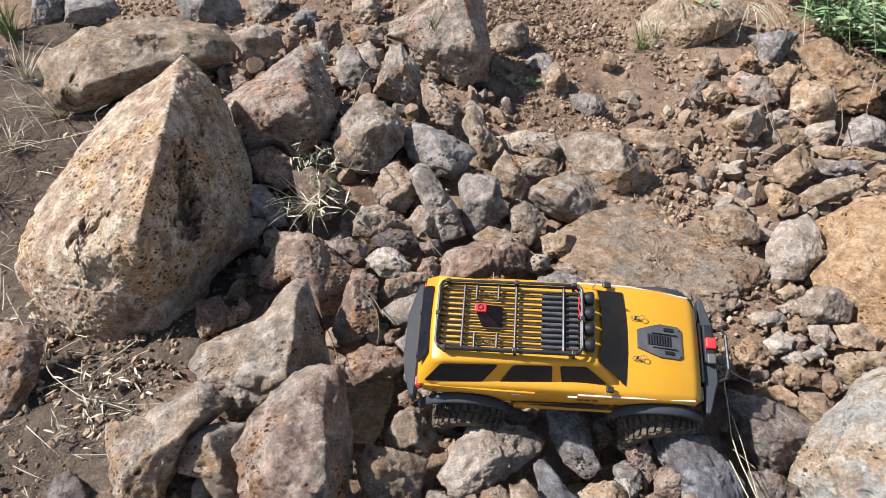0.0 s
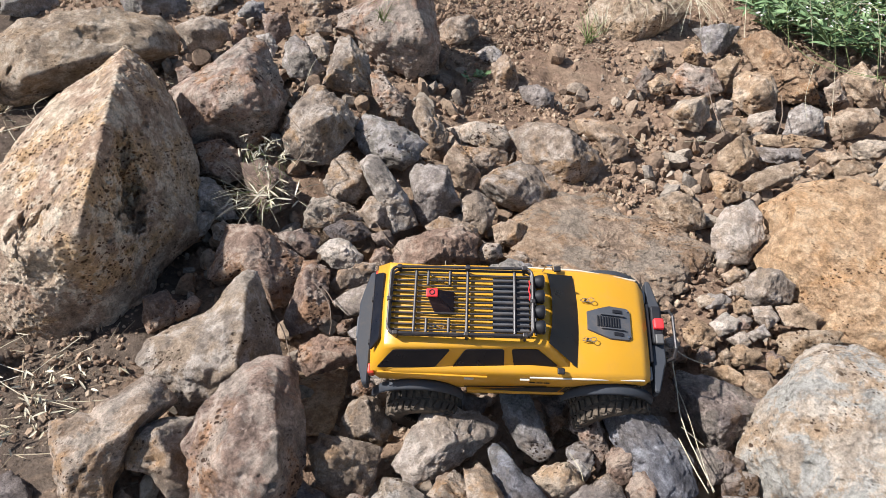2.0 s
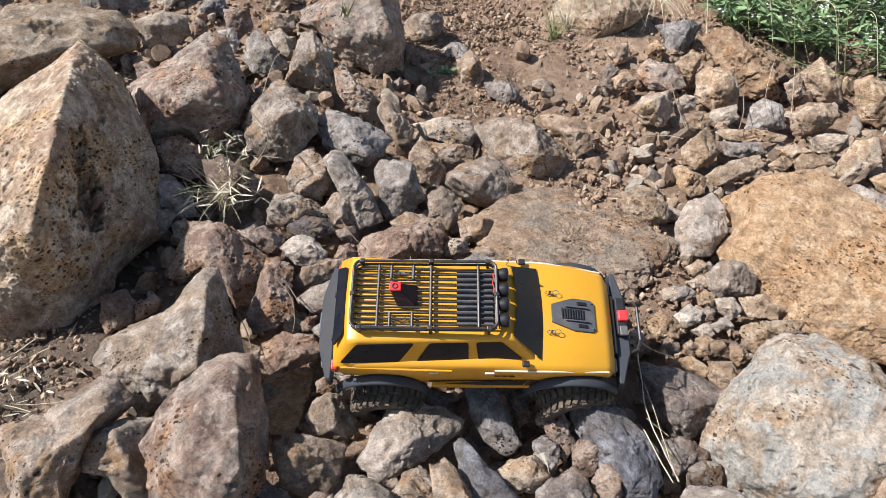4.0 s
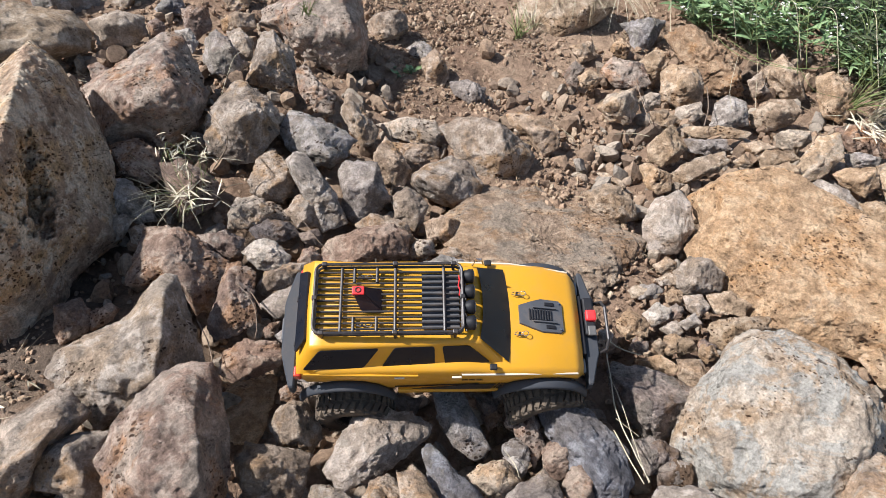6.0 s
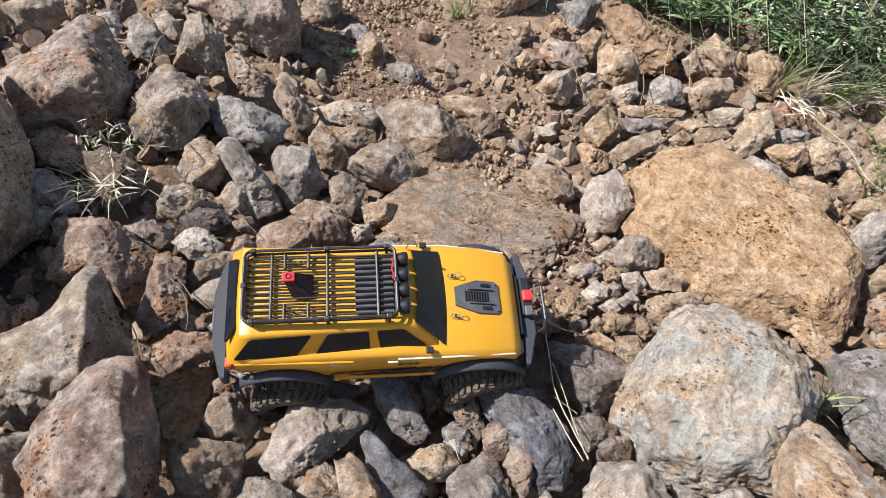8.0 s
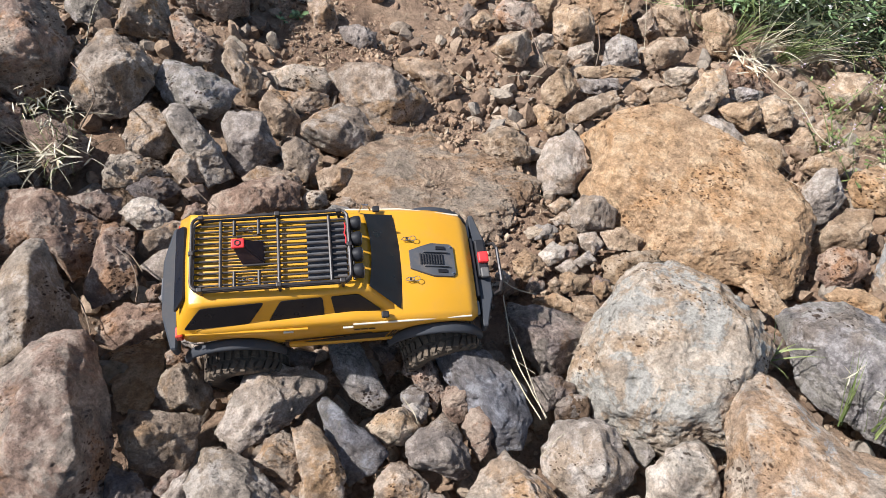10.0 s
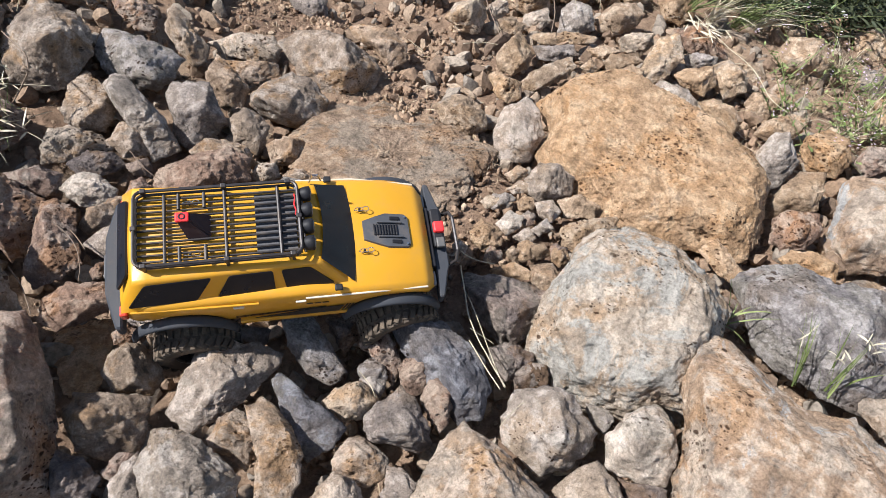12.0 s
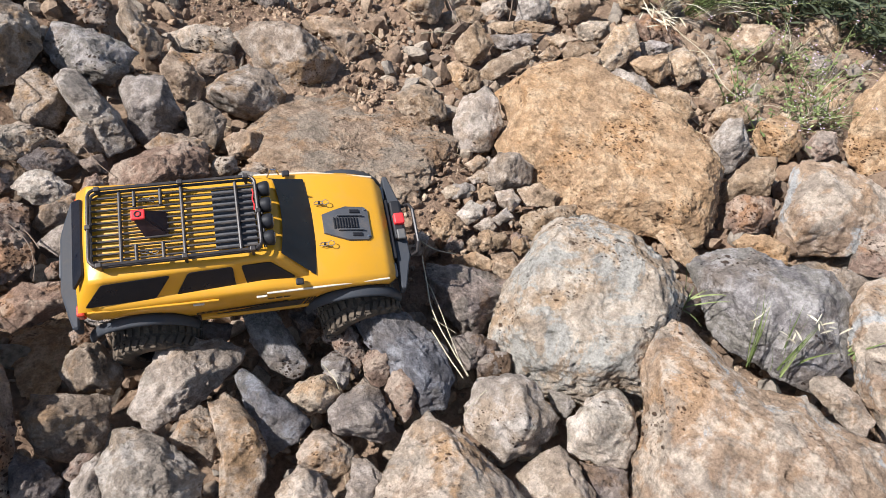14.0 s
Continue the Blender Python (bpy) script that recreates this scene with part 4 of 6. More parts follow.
def part(name, bm, material, parent, label="", smooth=False):
    me = bpy.data.meshes.new(name)
    bmesh.ops.recalc_face_normals(bm, faces=bm.faces[:])
    bm.to_mesh(me)
    bm.free()
    me.materials.append(material)
    if smooth:
        me.polygons.foreach_set("use_smooth", [True] * len(me.polygons))
    ob = new(name, me)
    ob.parent = parent
    if label:
        ob["label"] = label
    return ob


def block(lo, hi, bevel=0.0, bm=None, turn=None):
    """A box from corner to corner with softened edges, added to bm."""
    bm = bm or bmesh.new()
    one = bmesh.new()
    c = [(a + b) / 2 for a, b in zip(lo, hi)]
    s = [abs(b - a) for a, b in zip(lo, hi)]
    bmesh.ops.create_cube(one, size=1, matrix=Matrix.Diagonal((*s, 1)))
    if bevel:
        bmesh.ops.bevel(one, geom=one.edges[:], offset=bevel, segments=2, affect="EDGES", profile=0.5)
    bmesh.ops.transform(one, matrix=Matrix.Translation(c) @ (turn or Matrix()), verts=one.verts)
    return join(bm, one)


def join(bm, one):
    me = bpy.data.meshes.new("scrap")
    one.to_mesh(me)
    one.free()
    bm.from_mesh(me)
    bpy.data.meshes.remove(me)
    return bm


def prism(outline, axis, a, b, bevel=0.0, bm=None):
    """A plate: an outline of two coordinates, drawn out along the third axis from a to b."""
    bm = bm or bmesh.new()
    one = bmesh.new()

    def at(p, h):
        q = list(p)
        q.insert("xyz".index(axis), h)
        return q
    lo = [one.verts.new(at(p, a)) for p in outline]
    hi = [one.verts.new(at(p, b)) for p in outline]
    n = len(outline)
    one.faces.new(lo)
    one.faces.new(hi[::-1])
    for i in range(n):
        one.faces.new((lo[i], lo[(i + 1) % n], hi[(i + 1) % n], hi[i]))
    bmesh.ops.recalc_face_normals(one, faces=one.faces[:])
    if bevel:
        bmesh.ops.bevel(one, geom=one.edges[:], offset=bevel, segments=1, affect="EDGES")
    return join(bm, one)


def sheet(corners, thick, bm=None):
    """A thin plate over four or more corners in space, thick along its own normal."""
    bm = bm or bmesh.new()
    c = [Vector(p) for p in corners]
    n = (c[1] - c[0]).cross(c[2] - c[0]).normalized() * thick
    lo = [bm.verts.new(p) for p in c]
    hi = [bm.verts.new(p + n) for p in c]
    bm.faces.new(lo[::-1])
    bm.faces.new(hi)
    k = len(c)
    for i in range(k):
        bm.faces.new((lo[i], lo[(i + 1) % k], hi[(i + 1) % k], hi[i]))
    return bm


def tube(points, r, closed=False, sides=8, bm=None):
    """A round bar along a line of points."""
    bm = bm or bmesh.new()
    pts = [Vector(p) for p in points]
    n = len(pts)
    rings = []
    for i, p in enumerate(pts):
        a = pts[(i - 1) % n] if closed or i else p
        b = pts[(i + 1) % n] if closed or i < n - 1 else p
        d = (b - a).normalized()
        side = d.cross(Vector((0, 0, 1)) if abs(d.z) < 0.9 else Vector((1, 0, 0))).normalized()
        up = side.cross(d)
        rings.append([bm.verts.new(p + r * (math.cos(t) * side + math.sin(t) * up)) for t in (2 * math.pi * k / sides for k in range(sides))])
    for i in range(n if closed else n - 1):
        a, b = rings[i], rings[(i + 1) % n]
        for k in range(sides):
            bm.faces.new((a[k], a[(k + 1) % sides], b[(k + 1) % sides], b[k]))
    if not closed:
        bm.faces.new(rings[0][::-1])
        bm.faces.new(rings[-1])
    return bm


def lathe(profile, steps_round=40, bm=None, closed=True):
    """A body turned round the y axis, from (radius, y) pairs."""
    bm = bm or bmesh.new()
    rings = []
    for r, y in profile:
        rings.append([bm.verts.new((r * math.cos(t), y, r * math.sin(t))) for t in (2 * math.pi * k / steps_round for k in range(steps_round))])
    for a, b in zip(rings, rings[1:]):
        for k in range(steps_round):
            bm.faces.new((a[k], a[(k + 1) % steps_round], b[(k + 1) % steps_round], b[k]))
    if closed:
        bm.faces.new(rings[0])
        bm.faces.new(rings[-1][::-1])
    return bm


def move(bm, m):
    bmesh.ops.transform(bm, matrix=m, verts=bm.verts)
    return bm


def worn(name, color, rough, dust=0.3, dust_col=(0.30, 0.21, 0.14), metal=0.0, coat=0.0, dust_scale=40.0):
    """A made surface with fine dust and scuffs on it."""
    m, tree, p = shader(name, rough, metal, color)
    at = where(tree, False)
    n = noise_at(tree, at, dust_scale, 6.0, 0.7)
    f = noise_at(tree, at, 400.0, 3.0, 0.6)
    mask = steps(tree, n, (0.48, grey(0.12 * dust)), (0.75, grey(dust)))
    mask = blend(tree, 1.0, mask, steps(tree, f, (0.3, grey(0.4)), (0.7, grey(1))), "MULTIPLY")
    tree.links.new(blend(tree, mask, color, dust_col), p.inputs["Base Color"])
    tree.links.new(steps(tree, n, (0.3, grey(max(rough - 0.08, 0.02))), (0.75, grey(min(rough + 0.2, 1)))), p.inputs["Roughness"])
    p.inputs["Coat Weight"].default_value = coat
    p.inputs["Specular IOR Level"].default_value = 0.5 if coat or metal else 0.3
    p.inputs["Coat Roughness"].default_value = 0.12
    bumps(tree, p, (n, 0.0006, 0.25), (f, 0.0003, 0.2))
    return m


PAINT = worn("yellow_paint", (0.63, 0.305, 0.016), 0.38, 0.22, coat=0.25)
TINT = worn("black_window_film", (0.006, 0.009, 0.016), 0.30, 0.06)
PLASTIC = worn("black_plastic", (0.012, 0.0125, 0.016), 0.55, 0.05)
SLATE = worn("slate_grey_plastic", (0.040, 0.045, 0.054), 0.55, 0.15)
DARK_PLATE = worn("dark_grey_plastic", (0.075, 0.080, 0.090), 0.5, 0.35)
TUBING = worn("black_metal_tube", (0.03, 0.028, 0.03), 0.38, 0.35, metal=0.3)
RUBBER = worn("dusty_rubber", (0.070, 0.056, 0.044), 0.88, 0.95, (0.27, 0.20, 0.135), dust_scale=45.0)
RIM = worn("black_rim", (0.06, 0.06, 0.063), 0.3, 0.3, metal=0.6)
RED = worn("red_plastic", (0.75, 0.035, 0.04), 0.4, 0.1)
CHROME = worn("bright_steel", (0.72, 0.70, 0.66), 0.22, 0.15, metal=1.0)
BLOCK = worn("maroon_black_rubber", (0.035, 0.018, 0.022), 0.6, 0.2)
LENS = worn("clear_lens", (0.16, 0.15, 0.14), 0.12, 0.15, coat=0.8)
STRIPE = worn("black_sticker", (0.02, 0.016, 0.012), 0.4, 0.2)
TAIL = worn("red_lens", (0.5, 0.04, 0.015), 0.2, 0.1, coat=0.6)
FAIRLEAD = worn("grey_metal", (0.10, 0.10, 0.10), 0.5, 0.3, metal=0.2)
# pale colour of the door handles and of the wing crease's painted highlight
SILVER = worn("pale_handle_and_highlight", (0.68, 0.60, 0.48), 0.35, 0.1)

HUB_REAR, HUB_FRONT = (-0.152, 0.104, -0.006), (0.180, 0.104, 0.010)
ARCH_REAR, ARCH_FRONT = (-0.160, 0.036), (0.167, 0.038)
BELT, ARCH = 0.159, 0.078


def under(x):
    """Lower edge of the body side: the sill, and an arch over each wheel."""
    z = 0.074 if -0.225 < x < 0.235 else 0.085
    if x < -0.2:
        z = 0.084
    for hx, hz in (ARCH_REAR, ARCH_FRONT):
        if abs(x - hx) < ARCH:
            z = max(z, hz + math.sqrt(ARCH ** 2 - (x - hx) ** 2))
    return z


def deck(x):
    """Half-width and height of the shoulder at x, rear to nose."""
    if x <= 0.1:
        return 0.0985 - 0.010 * ease((-0.19 - x) / 0.045), BELT - 0.010 * ease((-0.205 - x) / 0.03) - 0.008 * ease((x - 0.02) / 0.08)
    u = (x - 0.1) / 0.135
    return 0.0985 - 0.0075 * u ** 2, BELT - 0.008 - 0.031 * u + 0.006 * math.sin(u * 3.1)


def body_shell():
    bm = bmesh.new()
    xs = list(np.linspace(-0.236, 0.236, 96))
    rows = []
    for x in xs:
        w, h = deck(x)
        nose = ease((x - 0.222) / 0.016)
        tail = ease((-0.226 - x) / 0.012)
        h -= 0.012 * nose + 0.004 * tail
        w -= 0.010 * nose + 0.006 * tail
        lo = min(under(x), h - 0.006)
        half = [(w - 0.003, lo), (w + 0.003, lo + (h - lo) * 0.35), (w + 0.0035, lo + (h - lo) * 0.7), (w, h - 0.005), (w - 0.003, h - 0.001),
                (w - 0.009, h + 0.0015), (w * 0.55, h + 0.005), (0, h + 0.006)]
        ring = half + [(-y, z) for y, z in half[-2::-1]]
        rows.append([bm.verts.new((x, -y, z)) for y, z in ring])
    for a, b in zip(rows, rows[1:]):
        for k in range(len(a) - 1):
            bm.faces.new((a[k], a[k + 1], b[k + 1], b[k]))
    for ring, x, lo in ((rows[0], -0.239, 0.086), (rows[-1], 0.241, 0.083)):
        n = len(ring)
        low = [bm.verts.new((x, ring[k].co.y * 0.97, min(ring[k].co.z, lo + 0.3 * (ring[k].co.z - lo)))) for k in range(n)]
        for k in range(n - 1):
            bm.faces.new((ring[k], ring[k + 1], low[k + 1], low[k]))
        bm.faces.new(low)
    # cabin on top
    def half_width(u, top):
        return (0.0748 - 0.0095 * u if top else 0.0970 - 0.011 * u)
    levels = [(0.0, 0), (0.5, 0.5), (0.88, 0.9), (0.97, 0.985), (1.0, 1.0)]
    rings = []
    for i, (s, rise) in enumerate(levels):
        ring = []
        for u in np.linspace(0, 1, 14):
            y = half_width(u, False) * (1 - s) + half_width(u, True) * s
            x0, x1 = -0.2335 + 0.028 * s, 0.1045 - 0.0500 * s
            ring.append((x0 + (x1 - x0) * u, -y, BELT - 0.007 - 0.009 * u + (0.0575 + 0.001 * u) * rise))
        pulled = 0.004 if i == len(levels) - 1 else 0.0
        ring = [(x, y + pulled, z) for x, y, z in ring]
        front = [(ring[-1][0] + 0.007 * (1 - (2 * t - 1) ** 2), ring[-1][1] * (1 - 2 * t), ring[-1][2]) for t in np.linspace(0.15, 0.85, 6)]
        back = [(ring[0][0] - 0.004 * (1 - (2 * t - 1) ** 2), -ring[0][1] * (1 - 2 * t), ring[0][2]) for t in np.linspace(0.15, 0.85, 6)]
        full = ring + front + [(x, -y, z) for x, y, z in ring[::-1]] + back
        rings.append([bm.verts.new(p) for p in full])
    for a, b in zip(rings, rings[1:]):
        n = len(a)
        for k in range(n):
            bm.faces.new((a[k], a[(k + 1) % n], b[(k + 1) % n], b[k]))
    top = rings[-1]
    mid = [bm.verts.new((v.co.x * 0.94 - 0.004, v.co.y * 0.6, v.co.z + 0.003)) for v in top]
    n = len(top)
    for k in range(n):
        bm.faces.new((top[k], top[(k + 1) % n], mid[(k + 1) % n], mid[k]))
    bm.faces.new(mid)
    return bm


def side_point(x, s, side):
    """A point on the cabin's slanted flank: s from 0 at the belt to 1 at the roof."""
    x0, x1 = -0.2335 + 0.028 * s, 0.1045 - 0.0500 * s
    u = (x - x0) / (x1 - x0)
    y = (0.0970 - 0.011 * u) * (1 - s) + (0.0748 - 0.0095 * u) * s
    return Vector((x, side * (y + 0.0006), BELT - 0.007 - 0.009 * u + (0.0575 + 0.001 * u) * s))


def rounded(points, r, n=3):
    """A closed flat outline with its corners rounded."""
    pts, out = [Vector(p) for p in points], []
    k = len(pts)
    for i, p in enumerate(pts):
        a, b = pts[i - 1] - p, pts[(i + 1) % k] - p
        ra = min(r, a.length * 0.45, b.length * 0.45)
        s, e = p + a.normalized() * ra, p + b.normalized() * ra
        for j in range(n + 1):
            t = j / n
            out.append((1 - t) ** 2 * s + 2 * t * (1 - t) * p + t * t * e)
    return out


def wheel(car, hub, side, steer):
    """A tyre with lugs on a spoked rim; built round the y axis, then set on its hub."""
    w = 0.029
    prof = [(0.034, -w * 0.80), (0.040, -w * 0.98), (0.055, -w), (0.063, -w * 0.90), (0.0655, -w * 0.6), (0.066, 0), (0.0655, w * 0.6), (0.063, w * 0.90), (0.055, w), (0.040, w * 0.98), (0.034, w * 0.80)]
    base = Matrix.Translation((hub[0], side * hub[1], hub[2])) @ Matrix.Rotation(radians(steer), 4, "Z")
    tyre = part("tyre", move(lathe(prof, 48, closed=False), base), RUBBER, car, "dusty black rubber tyre with deep lugs", True)
    bm = bmesh.new()
    for k in range(32):
        for row in (-1, 0, 1):
            t = 2 * math.pi * (k + (0.5 if row == 0 else 0.12 * row)) / 32
            m = Matrix.Rotation(-t, 4, "Y") @ Matrix.Translation((0.0660, row * 0.0190, 0)) @ Matrix.Rotation(radians(row * 26 + (k % 3 - 1) * 9), 4, "X")
            wide = 0.0070 + 0.0012 * (k % 2)
            one = block((-0.0035, -wide, -0.0042), (0.0034, wide, 0.0042), 0.001)
            join(bm, move(one, m))
            if row and k % 2 == 0:
                m2 = Matrix.Rotation(-t, 4, "Y") @ Matrix.Translation((0.0612, row * 0.0280, 0))
                join(bm, move(block((-0.006, -0.0022, -0.004), (0.005, 0.0022, 0.004), 0.0008), m2))
    part("tread", move(bm, base), RUBBER, tyre, "block tread caked with dust")
    ring = [(0.0345, -w * 0.84), (0.0345, w * 0.84), (0.0315, w * 0.86), (0.030, w * 0.7), (0.029, 0), (0.030, -w * 0.7), (0.0315, -w * 0.86)]
    bm = bmesh.new()
    rings = [[bm.verts.new((r * math.cos(t), y, r * math.sin(t))) for t in (2 * math.pi * k / 36 for k in range(36))] for r, y in ring]
    for a, b in zip(rings, rings[1:] + rings[:1]):
        for k in range(36):
            bm.faces.new((a[k], a[(k + 1) % 36], b[(k + 1) % 36], b[k]))
    rim = part("rim", move(bm, base), RIM, tyre, "black plastic rim with open spokes", True)
    o = side * w * 0.42
    bm = lathe([(0.008, o - 0.008), (0.008, o + 0.006), (0.006, o + 0.009)], 20)
    for k in range(6):
        m = Matrix.Rotation(2 * math.pi * k / 6, 4, "Y")
        join(bm, move(block((0.006, o - 0.003, -0.0028), (0.031, o + 0.003, 0.0028), 0.001), m))
    part("spokes", move(bm, base), RIM, tyre)
    return tyre


def model_car():
    car = new("model_car")
    tagged(car, "yellow off-road model car with black roof rack, climbing over rocks", "model car")
    body = part("body", body_shell(), PAINT, car, "glossy dusty yellow body shell", True)
    # side windows, windscreen, rear window
    for side in (-1, 1):
        for corners in (((-0.2225, 0.16), (-0.1925, 0.86), (-0.1000, 0.88), (-0.1265, 0.17)),
                        ((-0.0980, 0.17), (-0.0760, 0.88), (-0.0140, 0.88), (-0.0130, 0.18)),
                        ((0.0035, 0.18), (-0.0020, 0.88), (0.0400, 0.88), (0.0760, 0.22))):
            pts = rounded([side_point(x, s, side) for x, s in corners], 0.005)
            part("side_window", sheet(pts if side < 0 else pts[::-1], -0.0010 if side < 0 else -0.001), TINT, body, "glossy black side window")
    bm = bmesh.new()
    grid = []
    for s in np.linspace(0, 1, 7):
        row = []
        for t in np.linspace(-1, 1, 13):
            w = 0.0835 * (1 - s) + 0.0620 * s
            bow = 0.0072 * (1 - t * t)
            row.append(bm.verts.new((0.1050 - 0.0490 * s + bow + 0.0010, w * t, 0.1535 + 0.0505 * s + 0.0018)))
        grid.append(row)
    for a, b in zip(grid, grid[1:]):
        for k in range(12):
            bm.faces.new((a[k], a[k + 1], b[k + 1], b[k]))
    part("windscreen", bm, TINT, body, "black tinted windscreen", True)
    bm = sheet(rounded([(-0.2320, -0.070, 0.1725), (-0.2140, -0.060, 0.2000), (-0.2140, 0.060, 0.2000), (-0.2320, 0.070, 0.1725)], 0.005), 0.0035)
    part("rear_window", bm, TINT, body, "black tinted rear window")
    # bonnet scoop
    z = lambda x: deck(x)[1] + 0.0045
    out = [(0.1270, 0.0170), (0.1480, 0.0250), (0.1660, 0.0310), (0.1980, 0.0305), (0.2040, 0.0250), (0.2040, -0.0250), (0.1980, -0.0305), (0.1660, -0.0310), (0.1480, -0.0250), (0.1270, -0.0170)]
    bm = bmesh.new()
    lo = [bm.verts.new((x, y, z(x) - 0.002)) for x, y in out]
    hi = [bm.verts.new((x * 0.97 + 0.005, y * 0.94, z(x) + 0.005)) for x, y in out]
    bm.faces.new(hi)
    for k in range(len(out)):
        bm.faces.new((lo[k], lo[(k + 1) % len(out)], hi[(k + 1) % len(out)], hi[k]))
    scoop = part("bonnet_vent", bm, DARK_PLATE, body, "dark grey plastic bonnet vent with ribs")
    for k in range(9):
        x = 0.1455 + 0.0045 * k
        part("rib", block((x - 0.0011, -0.0095, z(x) + 0.003), (x + 0.0011, 0.0095, z(x) + 0.0072), 0.0004), PLASTIC, scoop)
    for s in (-1, 1):
        part("vent_ridge", block((0.150, s * 0.0125 - 0.0012, z(0.17) - 0.0005), (0.192, s * 0.0125 + 0.0012, z(0.17) + 0.008), 0.0005, turn=Matrix.Rotation(radians(13), 4, "Y")), DARK_PLATE, scoop)
        part("vent_slot", block((0.172, s * 0.0205 - 0.003, z(0.18) + 0.0005), (0.188, s * 0.0205 + 0.003, z(0.18) + 0.0062), 0.0006, turn=Matrix.Rotation(radians(13), 4, "Y")), PLASTIC, scoop)
        part("vent_screw", move(lathe([(0.0017, 0), (0.0017, 0.0022)], 10), Matrix.Translation((0.1975, s * 0.0235, z(0.1975) + 0.0045)) @ Matrix.Rotation(radians(90), 4, "X")), CHROME, scoop)
    # body clips: wire loops through their posts
    for cx, cy, cz in ((0.1260, 0.036, z(0.126) + 0.004), (0.1260, -0.036, z(0.126) + 0.004), (-0.1260, 0.041, 0.2125), (-0.1260, -0.041, 0.2125)):
        bm = tube([(cx, cy, cz - 0.006), (cx, cy, cz + 0.006)], 0.0019)
        post = part("clip_post", bm, PLASTIC, body)
        pts = [(cx + 0.010 + 0.0048 * math.cos(t), cy + 0.0042 * math.sin(t), cz + 0.003) for t in (2 * math.pi * k / 14 for k in range(14))]
        bm = tube(pts, 0.0007, True, 6)
        tube([(cx + 0.006, cy + 0.002, cz + 0.003), (cx - 0.004, cy + 0.0028, cz + 0.003), (cx - 0.008, cy, cz + 0.004)], 0.0007, sides=6, bm=bm)
        tube([(cx + 0.006, cy - 0.002, cz + 0.003), (cx - 0.004, cy - 0.0028, cz + 0.003), (cx - 0.009, cy - 0.001, cz + 0.003)], 0.0007, sides=6, bm=bm)
        part("body_clip", bm, CHROME, post, "bright wire body clip")
    # wheel-arch flares
    for hub in (ARCH_REAR, ARCH_FRONT):
        for s in (-1, 1):
            bm = bmesh.new()
            rows = []
            for k in range(25):
                t = radians(12 + 156 * k / 24)
                ends = 0.55 + 0.45 * math.sin(t)
                row = []
                for r, y in ((ARCH - 0.004, 0.096), (ARCH + 0.005, 0.098), (ARCH + 0.006, 0.103), (ARCH + 0.004, 0.103 + 0.010 * ends), (ARCH + 0.001, 0.103 + 0.013 * ends), (ARCH - 0.003, 0.103 + 0.010 * ends)):
                    row.append(bm.verts.new((hub[0] + r * math.cos(t), s * y, hub[1] + r * math.sin(t))))
                rows.append(row)
            for a, b in zip(rows, rows[1:]):
                for k in range(6):
                    bm.faces.new((a[k], a[(k + 1) % 6], b[(k + 1) % 6], b[k]))
            bm.faces.new(rows[0])
            bm.faces.new(rows[-1][::-1])
            part("wheel_arch_flare", bm, SLATE, body, "matt dark grey plastic wheel-arch flare", True)
    # side trim: sticker stripes, handles, mirrors, small bars for the lettering
    for s in (-1, 1):
        def plate(pts, t=0.0008):
            c = [(x, s * (0.1030), zz) for x, zz in pts]
            return sheet(c if s < 0 else c[::-1], t)
        part("stripe", plate([(-0.050, 0.0910), (0.020, 0.0850), (0.080, 0.0850), (0.088, 0.1085), (0.040, 0.1060)]), STRIPE, body, "black sticker stripe")
        for k in range(2):
            part("stripe", plate([(-0.078, 0.1000 + 0.0042 * k), (0.060, 0.1085 + 0.0030 * k), (0.060, 0.1097 + 0.0030 * k), (-0.078, 0.1013 + 0.0042 * k)]), STRIPE, body, "thin black sticker line")
        for k in range(3):
            part("stripe", plate([(0.084 + 0.0046 * k, 0.0855), (0.0865 + 0.0046 * k, 0.0855), (0.0945 + 0.0046 * k, 0.1120), (0.0920 + 0.0046 * k, 0.1120)]), STRIPE, body, "short slanted black bar")
        for a, b, zz in ((0.030, 0.040, 0.1285), (0.042, 0.052, 0.1285), (0.054, 0.064, 0.1280)):
            part("badge", plate([(a, zz), (b, zz), (b, zz + 0.0030), (a, zz + 0.0030)]), STRIPE, body, "small dark badge bar")
        part("badge", plate([(-0.215, 0.118), (-0.198, 0.118), (-0.198, 0.121), (-0.215, 0.121)]), STRIPE, body, "small dark badge bar")
        for hx in (-0.070, 0.022):
            part("door_handle", block((hx - 0.008, s * 0.1005, 0.1400), (hx + 0.008, s * 0.1045, 0.1435), 0.0012), SILVER, body, "pale door handle")
        part("crease", tube([(-0.222, s * 0.0975, 0.1500), (-0.100, s * 0.1012, 0.1500), (-0.040, s * 0.1018, 0.1485)], 0.0019), PAINT, body)
        # the highlight along the wing crease, put in as a thin pale bar
        part("crease", tube([(0.030, s * 0.1012, 0.1490), (0.120, s * 0.1000, 0.1440), (0.222, s * 0.0925, 0.1230)], 0.0017), SILVER, body, "pale bar painting the highlight on the wing crease")
        part("mirror", block((0.074, s * 0.088, 0.1585), (0.086, s * 0.0985, 0.1640), 0.002), PLASTIC, body, "black door mirror")
        part("rocker_panel", block((-0.074, s * 0.0960, 0.0690), (0.094, s * 0.1040, 0.0790), 0.002), PAINT, body)
        part("headlamp", block((0.224, s * 0.058, 0.090), (0.2425, s * 0.084, 0.103), 0.004), LENS, body, "clear headlamp lens")
        part("tail_lamp", block((-0.2405, s * 0.078, 0.120), (-0.2290, s * 0.0965, 0.138), 0.003), TAIL, body, "red tail lamp")
